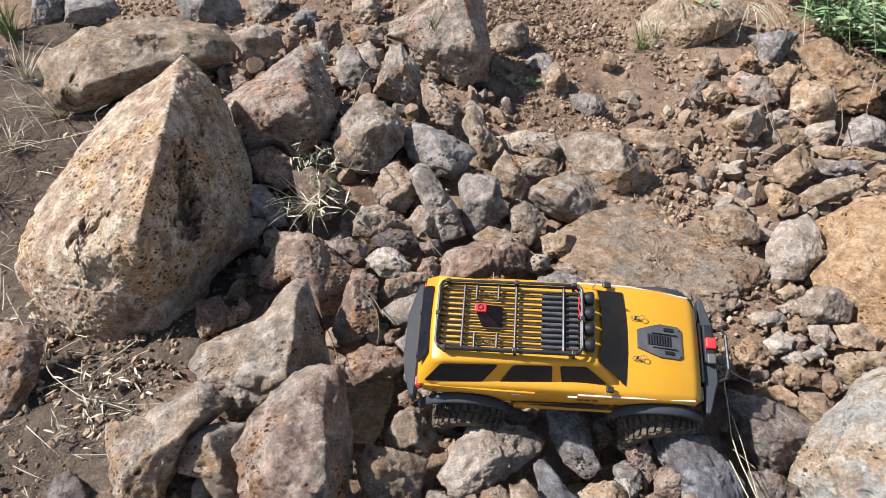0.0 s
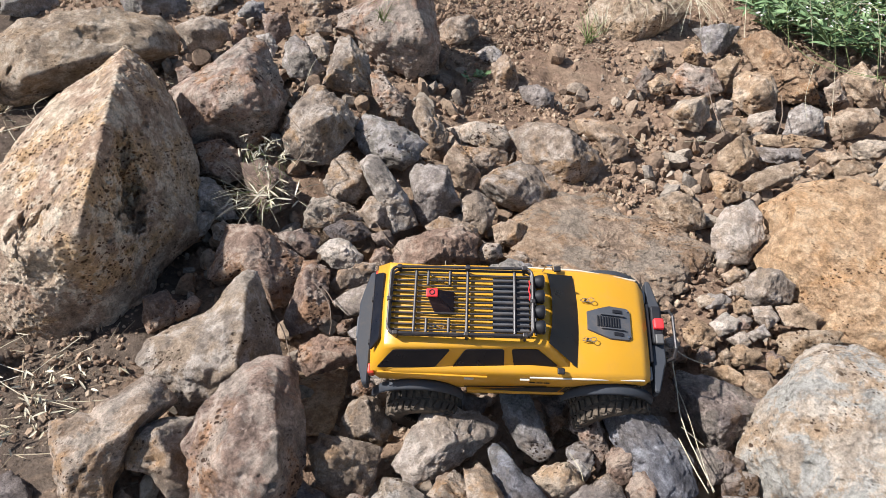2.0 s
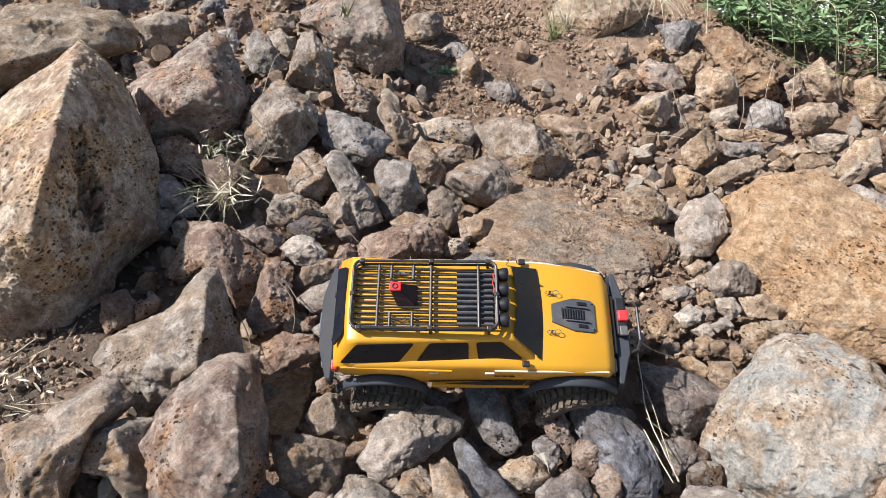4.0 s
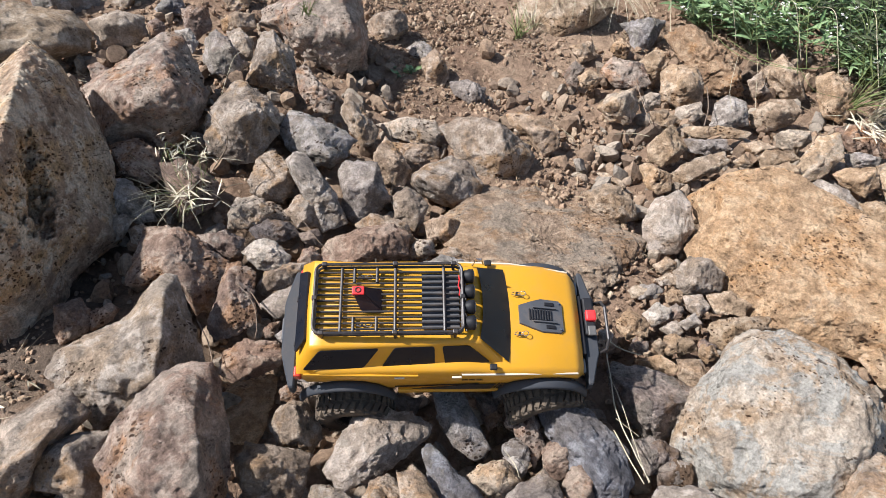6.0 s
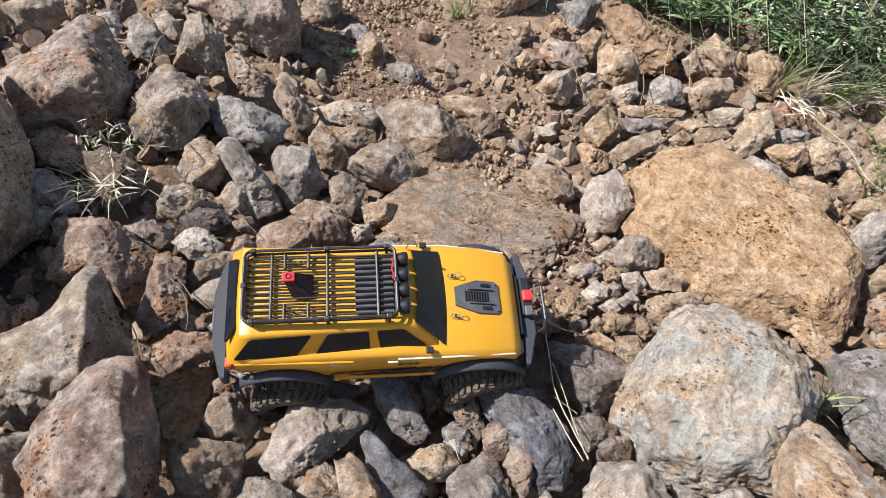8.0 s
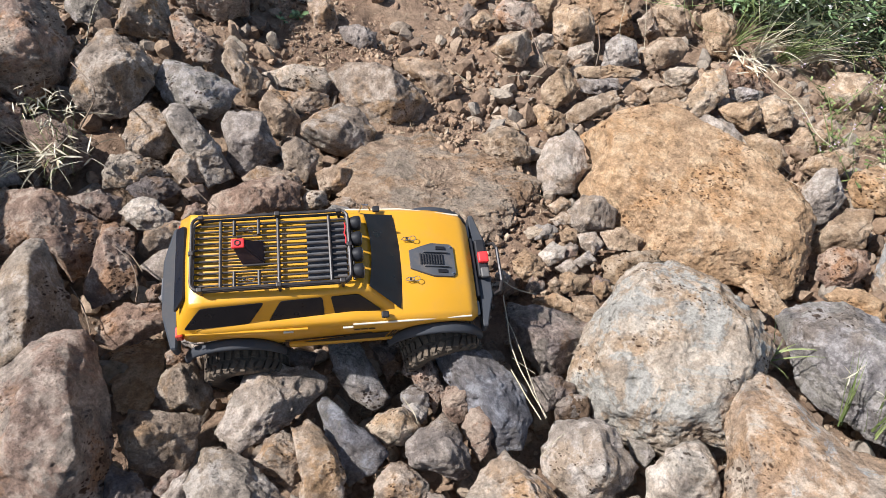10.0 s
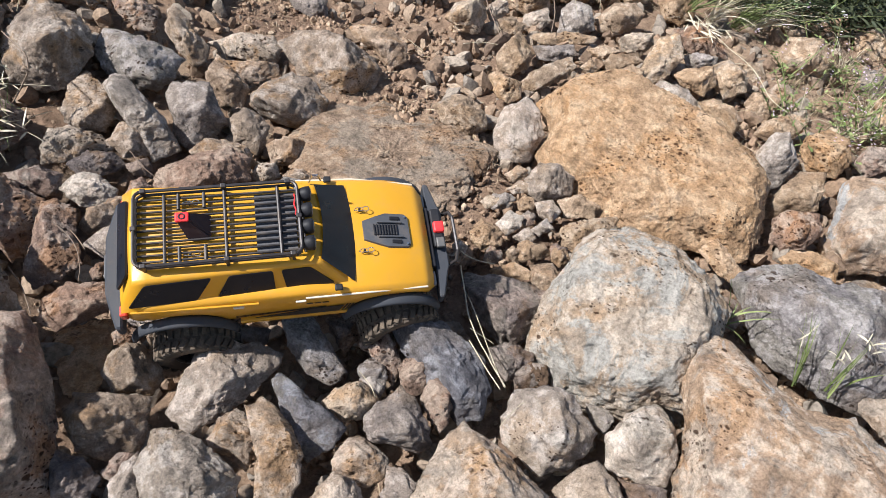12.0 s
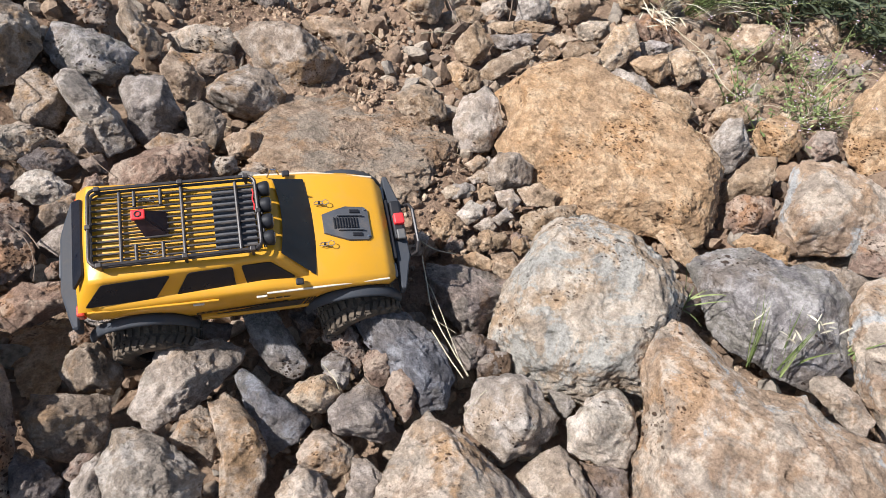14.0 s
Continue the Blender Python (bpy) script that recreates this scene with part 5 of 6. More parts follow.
    part("grille", block((0.236, -0.054, 0.094), (0.2440, 0.054, 0.110), 0.002), PLASTIC, body, "black grille")
    # chassis and axles
    part("chassis", block((-0.205, -0.052, 0.030), (0.215, 0.052, 0.098), 0.006), PLASTIC, car, "black plastic chassis")
    for hub in (HUB_REAR, HUB_FRONT):
        bm = tube([(hub[0], -0.095, hub[2]), (hub[0], 0.095, hub[2])], 0.010, sides=12)
        join(bm, move(block((-0.02, -0.02, -0.018), (0.02, 0.02, 0.018), 0.007), Matrix.Translation(hub[0:1] + (0.018,) + hub[2:3])))
        part("axle", bm, PLASTIC, car, "black axle housing")
        for s in (-1, 1):
            bm = tube([(hub[0] - 0.015, s * 0.060, hub[2]), (hub[0] - 0.010, s * 0.062, 0.095)], 0.007, sides=12)
            part("shock_absorber", bm, TUBING, car)
    for s in (-1, 1):
        part("link_arm", tube([(HUB_REAR[0], s * 0.045, 0.004), (0.0, s * 0.035, 0.032)], 0.004), TUBING, car)
        part("link_arm", tube([(HUB_FRONT[0], s * 0.045, 0.006), (0.02, s * 0.035, 0.032)], 0.004), TUBING, car)
        part("battery_tray", block((-0.06, s * 0.052, 0.040), (0.06, s * 0.078, 0.062), 0.004), PLASTIC, car)
    # bumpers
    out = [(0.2440, 0.104), (0.2520, 0.104), (0.2640, 0.060), (0.2680, 0.050), (0.2680, -0.050), (0.2640, -0.060), (0.2520, -0.104), (0.2440, -0.104)]
    bumper = part("front_bumper", prism(out, "z", 0.072, 0.100, 0.002), SLATE, car, "slate-grey plastic front bumper")
    part("mount_plate", block((0.2300, -0.045, 0.066), (0.2600, 0.045, 0.080), 0.002), PLASTIC, bumper)
    part("winch", block((0.2460, -0.020, 0.099), (0.2640, 0.050, 0.112), 0.003), PLASTIC, bumper, "black winch housing")
    part("hook", block((0.2480, 0.004, 0.108), (0.2660, 0.024, 0.119), 0.003), RED, bumper, "bright red tow block")
    part("fairlead", block((0.2500, -0.022, 0.108), (0.2640, -0.004, 0.115), 0.002), FAIRLEAD, bumper, "grey metal fairlead")
    hoop = [(0.270, -0.046, 0.092), (0.280, -0.044, 0.104), (0.283, -0.030, 0.113), (0.283, 0.030, 0.113), (0.280, 0.044, 0.104), (0.270, 0.046, 0.092)]
    part("hoop", tube(hoop, 0.0030), TUBING, bumper, "grey metal tube hoop")
    out = [(-0.2420, 0.106), (-0.2520, 0.106), (-0.2620, 0.070), (-0.2680, 0.045), (-0.2680, -0.045), (-0.2620, -0.070), (-0.2520, -0.106), (-0.2420, -0.106)]
    rear = part("rear_bumper", prism(out, "z", 0.082, 0.112, 0.003), SLATE, car, "slate-grey plastic rear bumper")
    part("tow_plate", block((-0.271, -0.020, 0.086), (-0.262, 0.020, 0.106), 0.002), DARK_PLATE, rear)
    for s in (-1, 1):
        part("hinge", block((-0.2435, s * 0.040 - 0.004, 0.128), (-0.2350, s * 0.040 + 0.004, 0.138), 0.001), PLASTIC, rear)
    # roof rack
    zt, zl = 0.2265, 0.2165
    a, b, w, c = -0.2010, 0.0310, 0.0590, 0.012

    def loop(h, grow=0.0):
        pts = []
        for cx, cy, t0 in ((b - c, w - c, 0), (a + c, w - c, 90), (a + c, -w + c, 180), (b - c, -w + c, 270)):
            for k in range(5):
                t = radians(t0 + 22.5 * k)
                pts.append((cx + (c + grow) * math.cos(t), cy + (c + grow) * math.sin(t), h))
        return pts
    rack = part("roof_rack", tube(loop(zt), 0.0026, True), TUBING, car, "black metal tube roof rack")
    part("lower_rail", tube(loop(zl, -0.001), 0.0024, True), TUBING, rack)
    for px, py in ((-0.188, 0.059), (-0.075, 0.059), (0.018, 0.059), (-0.188, -0.059), (-0.075, -0.059), (0.018, -0.059), (-0.201, 0.0), (0.031, 0.0)):
        part("rack_post", tube([(px, py, 0.2060), (px, py, zt)], 0.0026), TUBING, rack)
        part("rack_joint", block((px - 0.004, py - 0.0035, zt - 0.0045), (px + 0.004, py + 0.0035, zt + 0.0035), 0.0012), TUBING, rack)
    for k in range(11):
        y = -0.049 + 0.0098 * k
        part("slat", tube([(a + 0.001, y, zl), (b - 0.001, y, zl)], 0.0019, sides=6), TUBING, rack)
    for x in (-0.160, -0.075, 0.002):
        part("cross_bar", tube([(x, -w + 0.001, zl + 0.0022), (x, w - 0.001, zl + 0.0022)], 0.0026), TUBING, rack)
    for x, y0, y1 in ((-0.140, 0.030, 0.056), (-0.140, -0.056, -0.030), (-0.104, 0.030, 0.056), (-0.104, -0.056, -0.030)):
        part("cross_bar", tube([(x, y0, zl + 0.0022), (x, y1, zl + 0.0022)], 0.0026), TUBING, rack)
    part("roof_panel", block((-0.0330, -0.048, 0.2090), (0.0260, 0.048, 0.2118), 0.0008), DARK_PLATE, rack, "dark panel under the front of the rack")
    for k in range(4):
        y = -0.0405 + 0.027 * k
        bm = lathe([(0.004, -0.010), (0.0095, -0.006), (0.0115, 0.002), (0.0115, 0.008), (0.010, 0.009)], 24)
        lamp = part("roof_lamp", move(bm, Matrix.Translation((0.0410, y, 0.2165)) @ Matrix.Rotation(radians(-90), 4, "Z")), PLASTIC, rack, "round black roof lamp", True)
        part("lens", move(lathe([(0.0095, 0), (0.0085, 0.0016), (0.004, 0.0024)], 20), Matrix.Translation((0.0495, y, 0.2165)) @ Matrix.Rotation(radians(-90), 4, "Z")), LENS, lamp)
    part("lamp_bar", tube([(0.036, -0.052, 0.211), (0.036, 0.052, 0.211)], 0.0024), TUBING, rack)
    part("wire", tube([(0.026, 0.004, 0.222), (0.027, 0.012, 0.2245), (0.025, 0.022, 0.222), (0.027, 0.032, 0.2235), (0.026, 0.040, 0.220)], 0.0011, sides=6), RED, rack, "thin red lamp wire")
    # the block on the rack
    bm = bmesh.new()
    lo = [bm.verts.new(p) for p in ((-0.128, -0.020, 0.214), (-0.094, -0.018, 0.214), (-0.094, 0.020, 0.214), (-0.128, 0.018, 0.214))]
    hi = [bm.verts.new(p) for p in ((-0.139, -0.004, 0.246), (-0.122, -0.004, 0.248), (-0.120, 0.008, 0.248), (-0.139, 0.008, 0.246))]
    bm.faces.new(lo)
    bm.faces.new(hi[::-1])
    for k in range(4):
        bm.faces.new((lo[k], lo[(k + 1) % 4], hi[(k + 1) % 4], hi[k]))
    bmesh.ops.bevel(bm, geom=bm.edges[:], offset=0.002, segments=2, affect="EDGES")
    horn = part("rack_block", bm, BLOCK, rack, "maroon-black leaning block with red top")
    part("red_cap", block((-0.1405, -0.0055, 0.2455), (-0.1215, 0.0095, 0.2505), 0.002), RED, horn, "bright red cap")
    ringpts = [(-0.131 + 0.0040 * math.cos(t), 0.002 + 0.0040 * math.sin(t), 0.2510) for t in (2 * math.pi * k / 16 for k in range(16))]
    part("ring", tube(ringpts, 0.0011, True, 6), BLOCK, horn)
    # antenna stub at the scuttle
    part("snorkel_cage", tube([(0.050, 0.066, 0.204), (0.056, 0.070, 0.220), (0.064, 0.070, 0.219), (0.068, 0.069, 0.204)], 0.0014), CHROME, body, "small bright wire bracket")
    # wheels
    for s in (-1, 1):
        wheel(car, HUB_REAR, s, 0)
        wheel(car, HUB_FRONT, s, 10)
    for ob in car.children_recursive:
        ob.data.transform(Matrix.Scale(SIZE, 4))
    car.matrix_world = pose(0.3404, 1.0457, 0.1137, 19.96, -0.67, -5.00)
    return car


model_car()


# ---- rubble, gravel and litter ----
def scatter(name, count, lo, hi, box, keep, material, level, sink, seed, label, category):
    """Many small stones lying on the slope, as one sheet of loose stuff."""
    rng = np.random.default_rng(seed)
    v, f = BALLS[level]
    V, Fs, n = [], [], 0
    while n < count:
        x, y = rng.uniform(box[0], box[1]), rng.uniform(box[2], box[3])
        if rng.uniform() > keep(x, y):
            continue
        r = lo * (hi / lo) ** (rng.uniform() ** 1.7)
        p = v * (1 + rng.uniform(-0.22, 0.22, (len(v), 1)))
        for _ in range(7 if level > 1 else 0):
            n_ = rng.normal(size=3)
            n_ /= np.linalg.norm(n_)
            h = p @ n_
            p = p - np.outer(np.maximum(h - rng.uniform(0.45, 0.8), 0), n_)
        p = p * (r * np.array([rng.uniform(0.8, 1.35), rng.uniform(0.7, 1.1), rng.uniform(0.5, 0.9)]))
        turn = np.array(Euler(rng.uniform(-3, 3, 3)).to_matrix())
        V.append(p @ turn.T + (x, y, lie(x, y) + r * sink + rng.uniform(0, 0.3) * r))
        Fs.append(f + n * len(v))
        n += 1
    ob = new(name, mesh_of(name, np.concatenate(V), np.concatenate(Fs), material, smooth=False))
    return tagged(ob, label, category, kind="stuff")


def loose_material(name, stops):
    m, tree, p = shader(name, 0.93)
    p.inputs["Specular IOR Level"].default_value = 0.2
    at = where(tree, False)
    geo = tree.nodes.new("ShaderNodeNewGeometry")
    col = steps(tree, geo.outputs["Random Per Island"], *stops)
    n = noise_at(tree, at, 110.0, 5.0, 0.7)
    col = blend(tree, 1.0, col, steps(tree, n, (0.3, grey(0.5)), (0.5, grey(1)), (0.72, grey(1.35))), "MULTIPLY")
    tree.links.new(col, p.inputs["Base Color"])
    bumps(tree, p, (n, 0.004, 0.9))
    return m


LOOSE = loose_material("loose_rubble", ((0.0, (0.16, 0.115, 0.085)), (0.3, (0.27, 0.185, 0.125)), (0.6, (0.31, 0.23, 0.165)), (0.8, (0.24, 0.205, 0.17)), (1.0, (0.38, 0.31, 0.24))))
GRIT = loose_material("soil_grit", ((0.0, (0.21, 0.14, 0.095)), (0.5, (0.32, 0.22, 0.15)), (0.9, (0.40, 0.29, 0.20)), (1.0, (0.47, 0.37, 0.27))))
scatter("rubble", 3200, 0.007, 0.036, (-0.6, 2.15, 0.45, 2.3), lambda x, y: piled(x, y), LOOSE, 2, 0.35, 5, "mixed brown and grey rubble filling the gaps between stones", "rubble")
scatter("gravel", 24000, 0.0016, 0.011, (-0.9, 1.8, 0.5, 3.0), lambda x, y: 1 - 0.75 * piled(x, y), GRIT, 1, 0.2, 6, "fine reddish-brown gravel and clods on bare soil", "gravel")
scatter("pebbles", 1000, 0.005, 0.019, (0.2, 1.7, 1.1, 2.9), lambda x, y: 0.30 + 0.70 * float(ease((0.32 - abs(x - np.interp(y, (1.2, 1.6, 2.0, 2.6), (0.80, 0.85, 0.85, 0.80)))) / 0.2)), GRIT, 2, 0.3, 9, "loose tan pebbles along the gully", "pebbles")


# ---- plants, straw and twigs ----
def plant_material(name, dark, light, rough=0.6, through_light=0.25):
    m, tree, p = shader(name, rough)
    geo = tree.nodes.new("ShaderNodeNewGeometry")
    n = noise_at(tree, where(tree, False), 60.0, 3.0)
    col = blend(tree, geo.outputs["Random Per Island"], dark, light)
    col = blend(tree, 1.0, col, steps(tree, n, (0.3, grey(0.7)), (0.7, grey(1.2))), "MULTIPLY")
    tree.links.new(col, p.inputs["Base Color"])
    p.inputs["Specular IOR Level"].default_value = 0.3
    p.inputs["Transmission Weight"].default_value = 0.0
    p.inputs["Subsurface Weight"].default_value = through_light * 0.3
    p.inputs["Subsurface Radius"].default_value = (0.004, 0.004, 0.002)
    return m


STRAW = plant_material("dry_straw", (0.44, 0.38, 0.26), (0.66, 0.60, 0.46))
LITTER = plant_material("old_straw", (0.26, 0.19, 0.12), (0.50, 0.40, 0.27))
GREEN = plant_material("grass_green", (0.11, 0.15, 0.045), (0.26, 0.30, 0.12))
LEAF = plant_material("leaf_green", (0.10, 0.175, 0.07), (0.28, 0.385, 0.19))
DEEP = plant_material("deep_green", (0.025, 0.034, 0.018), (0.095, 0.11, 0.055))
PETAL = plant_material("white_petal", (0.58, 0.56, 0.50), (0.76, 0.74, 0.70))
PINK = plant_material("pink_petal", (0.55, 0.40, 0.55), (0.72, 0.60, 0.70))
YELLOW = plant_material("yellow_petal", (0.75, 0.60, 0.03), (0.80, 0.66, 0.06))
WOOD = plant_material("dry_wood", (0.17, 0.12, 0.085), (0.34, 0.26, 0.19))


def stalk(name, points, r, material, label, category):
    """A thin stem with a slight wobble; r in millimetres."""
    pts = [Vector(p) for p in points]
    fine = []
    for i in range(len(pts) - 1):
        a, b = pts[i], pts[i + 1]
        before, after = pts[max(i - 1, 0)], pts[min(i + 2, len(pts) - 1)]
        for k in range(6):
            t = k / 6
            q = 0.5 * (2 * a + (b - before) * t + (2 * before - 5 * a + 4 * b - after) * t * t + (3 * a - before - 3 * b + after) * t ** 3)
            fine.append(q + 0.0012 * noise.noise_vector(q * 40))
    fine.append(pts[-1])
    bm = tube(fine, r / 1000, sides=6)
    me = bpy.data.meshes.new(name)
    bm.to_mesh(me)
    bm.free()
    me.materials.append(material)
    me.polygons.foreach_set("use_smooth", [True] * len(me.polygons))
    return tagged(new(name, me), label, category)


def straw(points, r):
    return stalk("straw", points, r * 0.42, STRAW, "pale dry straw stalk lying across stones", "straw")


def green_stem(points, r):
    return stalk("stem", points, r * 0.42, GREEN, "thin green stem trailing over stones", "plant stem")


def twig(points, r):
    return stalk("twig", points, r * 0.55, WOOD, "thin weathered dry twig among stones", "twig")


class Leaves:
    """Gathers strips and leaves, each a folded ribbon, into one mesh."""

    def __init__(self):
        self.v, self.f = [], []

    def ribbon(self, base, way, length, width, droop, rng, bends=5, pointed=True, fold=0.25):
        d = Vector(way).normalized()
        side = d.cross(Vector((0, 0, 1)))
        side = side.normalized() if side.length > 1e-3 else Vector((1, 0, 0))
        side.rotate(Matrix.Rotation(rng.uniform(-1.2, 1.2), 3, d))
        p = Vector(base)
        n0 = len(self.v)
        for i in range(bends + 1):
            t = i / bends
            w = width * (1 - t ** 2 if pointed else math.sin(math.pi * (0.08 + 0.9 * t)) ** 0.8)
            up = side.cross(d)
            self.v += [p - side * w / 2, p + up * w * -fold, p + side * w / 2]
            p = p + d * (length / bends)
            d = (d + Vector((0, 0, -droop / bends)) + 0.06 * Vector(rng.uniform(-1, 1, 3))).normalized()
        for i in range(bends):
            a = n0 + 3 * i
            self.f += [(a, a + 1, a + 4, a + 3), (a + 1, a + 2, a + 5, a + 4)]

    def flower(self, at, r, rng, petals=6):
        for k in range(petals):
            t = 2 * math.pi * k / petals + rng.uniform(-0.3, 0.3)
            self.ribbon(at, (math.cos(t), math.sin(t), rng.uniform(0.1, 1.0)), r, r * 0.5, 0.3, rng, 3, False)

    def mesh(self, name, material):
        return mesh_of(name, np.array([tuple(p) for p in self.v]), np.array(self.f), material)


def child(name, leaves, material, parent, label=""):
    ob = tagged(new(name, leaves.mesh(name, material)), kind="stuff")
    ob.parent = parent
    if label:
        ob["label"] = label
    return ob


def tuft(at, count, height, spread_out, width, material, seed, label, lean=(0, 0), ears=0, rise=1.0):
    """A grass tuft: blades from one foot, and dry ears on some stalks."""
    rng = np.random.default_rng(seed)
    top = new("grass_tuft")
    top.location = at
    L = Leaves()
    for k in range(count):
        t = rng.uniform(0, 2 * np.pi)
        s = rng.uniform(0.1, 1) * spread_out
        way = (math.cos(t) * s + lean[0], math.sin(t) * s + lean[1], rise)
        L.ribbon((rng.normal(0, 0.008), rng.normal(0, 0.008), -0.01), way, height * rng.uniform(0.5, 1.1), width * rng.uniform(0.6, 1.2), rng.uniform(0.3, 1.6), rng, 7)
    child("foliage", L, material, top)
    if ears:
        E = Leaves()
        for k in range(ears):
            t = rng.uniform(0, 2 * np.pi)
            base = Vector((math.cos(t) * 0.03, math.sin(t) * 0.03, height * rng.uniform(0.55, 0.8)))
            for j in range(5):
                E.ribbon(base + Vector(rng.normal(0, 0.006, 3)), (lean[0] + rng.normal(0, 0.5), lean[1] + rng.normal(0, 0.5), rng.uniform(-0.6, 0.8)), 0.022, 0.003, 0.5, rng, 3, False)
        child("seed_head", E, STRAW, top, "dry pointed grass ears")
    return tagged(top, label, "grass", "grass tufts")


def spikelets(at, count, reach, seed, label, long=0.022):
    """Fallen oat-like spikelets."""
    rng = np.random.default_rng(seed)
    L = Leaves()
    for k in range(count):
        base = (rng.normal(0, reach), rng.normal(0, reach * 0.7), rng.uniform(0.004, 0.03))
        way = (rng.normal(0, 1), rng.normal(-0.3, 1), rng.normal(0.1, 0.35))
        L.ribbon(base, way, long * rng.uniform(0.6, 1.2), 0.0042, 0.2, rng, 4, False)
        if k % 2:
            L.ribbon(base, (way[0] + 0.6, way[1], way[2]), long * rng.uniform(0.6, 1.2), 0.0036, 0.2, rng, 4, False)
    ob = new("grass_ear")
    ob.location = at
    child("spikelet", L, STRAW, ob)
    return tagged(ob, label, "grass ear")


def leafy_plant(at, seed, size=0.12, leaf=LEAF, petals=PETAL, flowers=3, leaves=26, leaf_len=0.045, leaf_w=0.010, label="", lean=(-0.2, -0.35), bloom=0.0055):
    """A low herb: sprawling stems with narrow leaves in pairs and small flower heads."""
    rng = np.random.default_rng(seed)
    top = new("herb")
    top.location = at
    S, L, P = Leaves(), Leaves(), Leaves()
    for k in range(7):
        t = rng.uniform(0, 2 * np.pi)
        d = Vector((math.cos(t) * 0.8 + lean[0], math.sin(t) * 0.8 + lean[1], rng.uniform(0.6, 1.5))).normalized()
        p = Vector((rng.normal(0, 0.02), rng.normal(0, 0.02), -0.01))
        length = size * rng.uniform(0.7, 1.5)
        n = max(3, leaves // 7)
        S.ribbon(p, d, length, 0.0032, 0.5, rng, 6)
        for j in range(n):
            q = p + d * length * (0.15 + 0.85 * j / n) - Vector((0, 0, 0.1 * length * (j / n) ** 2))
            a = rng.uniform(0, 2 * np.pi)
            for s in (0, math.pi):
                way = Vector((math.cos(a + s), math.sin(a + s), rng.uniform(0.1, 0.9)))
                L.ribbon(q, way, leaf_len * rng.uniform(0.6, 1.2), leaf_w * rng.uniform(0.7, 1.3), rng.uniform(0.2, 0.9), rng, 4, False)
        if k < flowers:
            tip = p + d * length * 1.02 - Vector((0, 0, 0.06 * length))
            for j in range(3):
                P.flower(tip + Vector(rng.normal(0, 0.006, 3)), bloom, rng)
    child("stem", S, GREEN, top)
    child("foliage", L, leaf, top)
    if flowers:
        child("blossom", P, petals, top, "small pale flower heads")
    return tagged(top, label, "plant", "plants at the edge of the rocks")


def litter(count, box, keep, seed, label, material, length=0.05):
    rng = np.random.default_rng(seed)
    L = Leaves()
    n = 0
    while n < count:
        x, y = rng.uniform(box[0], box[1]), rng.uniform(box[2], box[3])
        if rng.uniform() > keep(x, y):
            continue
        t = rng.uniform(0, 2 * np.pi)
        L.ribbon((x, y, lie(x, y) + rng.uniform(0.004, 0.016)), (math.cos(t), math.sin(t), rng.normal(0, 0.12)), length * rng.uniform(0.2, 1.2), rng.uniform(0.0010, 0.0022), 0.1, rng, 4)
        n += 1
    ob = new("straw_litter", L.mesh("straw_litter", material))
    return tagged(ob, label, "straw litter", kind="stuff")


litter(1100, (-1.3, -0.2, 0.7, 2.4), lambda x, y: float(ease((-0.15 - x) / 0.3)), 31, "thin dry straw scattered on bare soil", LITTER, 0.075)
litter(420, (-1.2, -0.42, 0.65, 2.2), lambda x, y: float(ease((-0.35 - x) / 0.3)), 35, "pale dry straw strewn on dark soil", STRAW, 0.11)
litter(2400, (0.3, 1.3, 1.3, 2.9), lambda x, y: 0.25 + 0.75 * float(1 - piled(x, y)), 32, "short straw bits and dry leaf crumbs in the gully", LITTER, 0.028)
litter(260, (-0.3, 1.7, 0.5, 1.9), lambda x, y: 1.0, 33, "dry roots and straw caught between stones", LITTER, 0.06)
litter(1300, (1.45, 2.4, 1.15, 2.3), lambda x, y: 1.0, 34, "tangled dry stems below the plants", LITTER, 0.10)

BLADE = "sparse green grass blades growing between boulders"
tuft((1.060, 0.817, 0.07), 9, 0.10, 0.9, 0.0040, GREEN, 41, BLADE, (0.1, -0.3))
tuft((1.121, 0.689, 0.07), 8, 0.16, 0.22, 0.0030, GREEN, 42, BLADE, (-0.05, 0.15), 2)
tuft((1.165, 0.660, 0.07), 10, 0.15, 0.35, 0.0034, GREEN, 43, BLADE, (0.05, 0.1), 2)
tuft((1.301, 0.646, 0.08), 9, 0.12, 0.8, 0.0034, GREEN, 44, BLADE, (0.4, 0))
tuft((-1.152, 2.244, 0.20), 60, 0.22, 0.7, 0.0040, GREEN, 45, "thick tuft of half-dry green grass")
tuft((-1.02, 2.02, 0.19), 40, 0.16, 1.2, 0.0030, STRAW, 46, "flattened tuft of dry yellow grass")
tuft((-0.86, 1.86, 0.16), 40, 0.20, 1.5, 0.0026, STRAW, 53, "flattened tuft of dry yellow grass")
tuft((-0.98, 1.60, 0.12), 34, 0.18, 1.5, 0.0024, LITTER, 54, "flattened tuft of dead grey grass")
tuft((-0.95, 1.742, 0.15), 36, 0.12, 1.4, 0.0026, STRAW, 47, "flattened tuft of dry yellow grass")
tuft((0.109, 2.043, 0.30), 16, 0.09, 0.8, 0.0026, GREEN, 48, "small tuft of green grass on a boulder", (0, -0.4), 2)
tuft((0.745, 2.398, 0.05), 30, 0.13, 0.8, 0.0034, GREEN, 49, "yellow-green grass tuft on the soil")
tuft((0.80, 2.44, 0.06), 26, 0.13, 0.9, 0.0030, STRAW, 50, "dry grass tuft on the soil")
tuft((-0.130, 1.545, 0.10), 34, 0.16, 0.8, 0.0028, GREEN, 51, "pale drooping wild grass between stones", (-0.2, -0.5), 8)
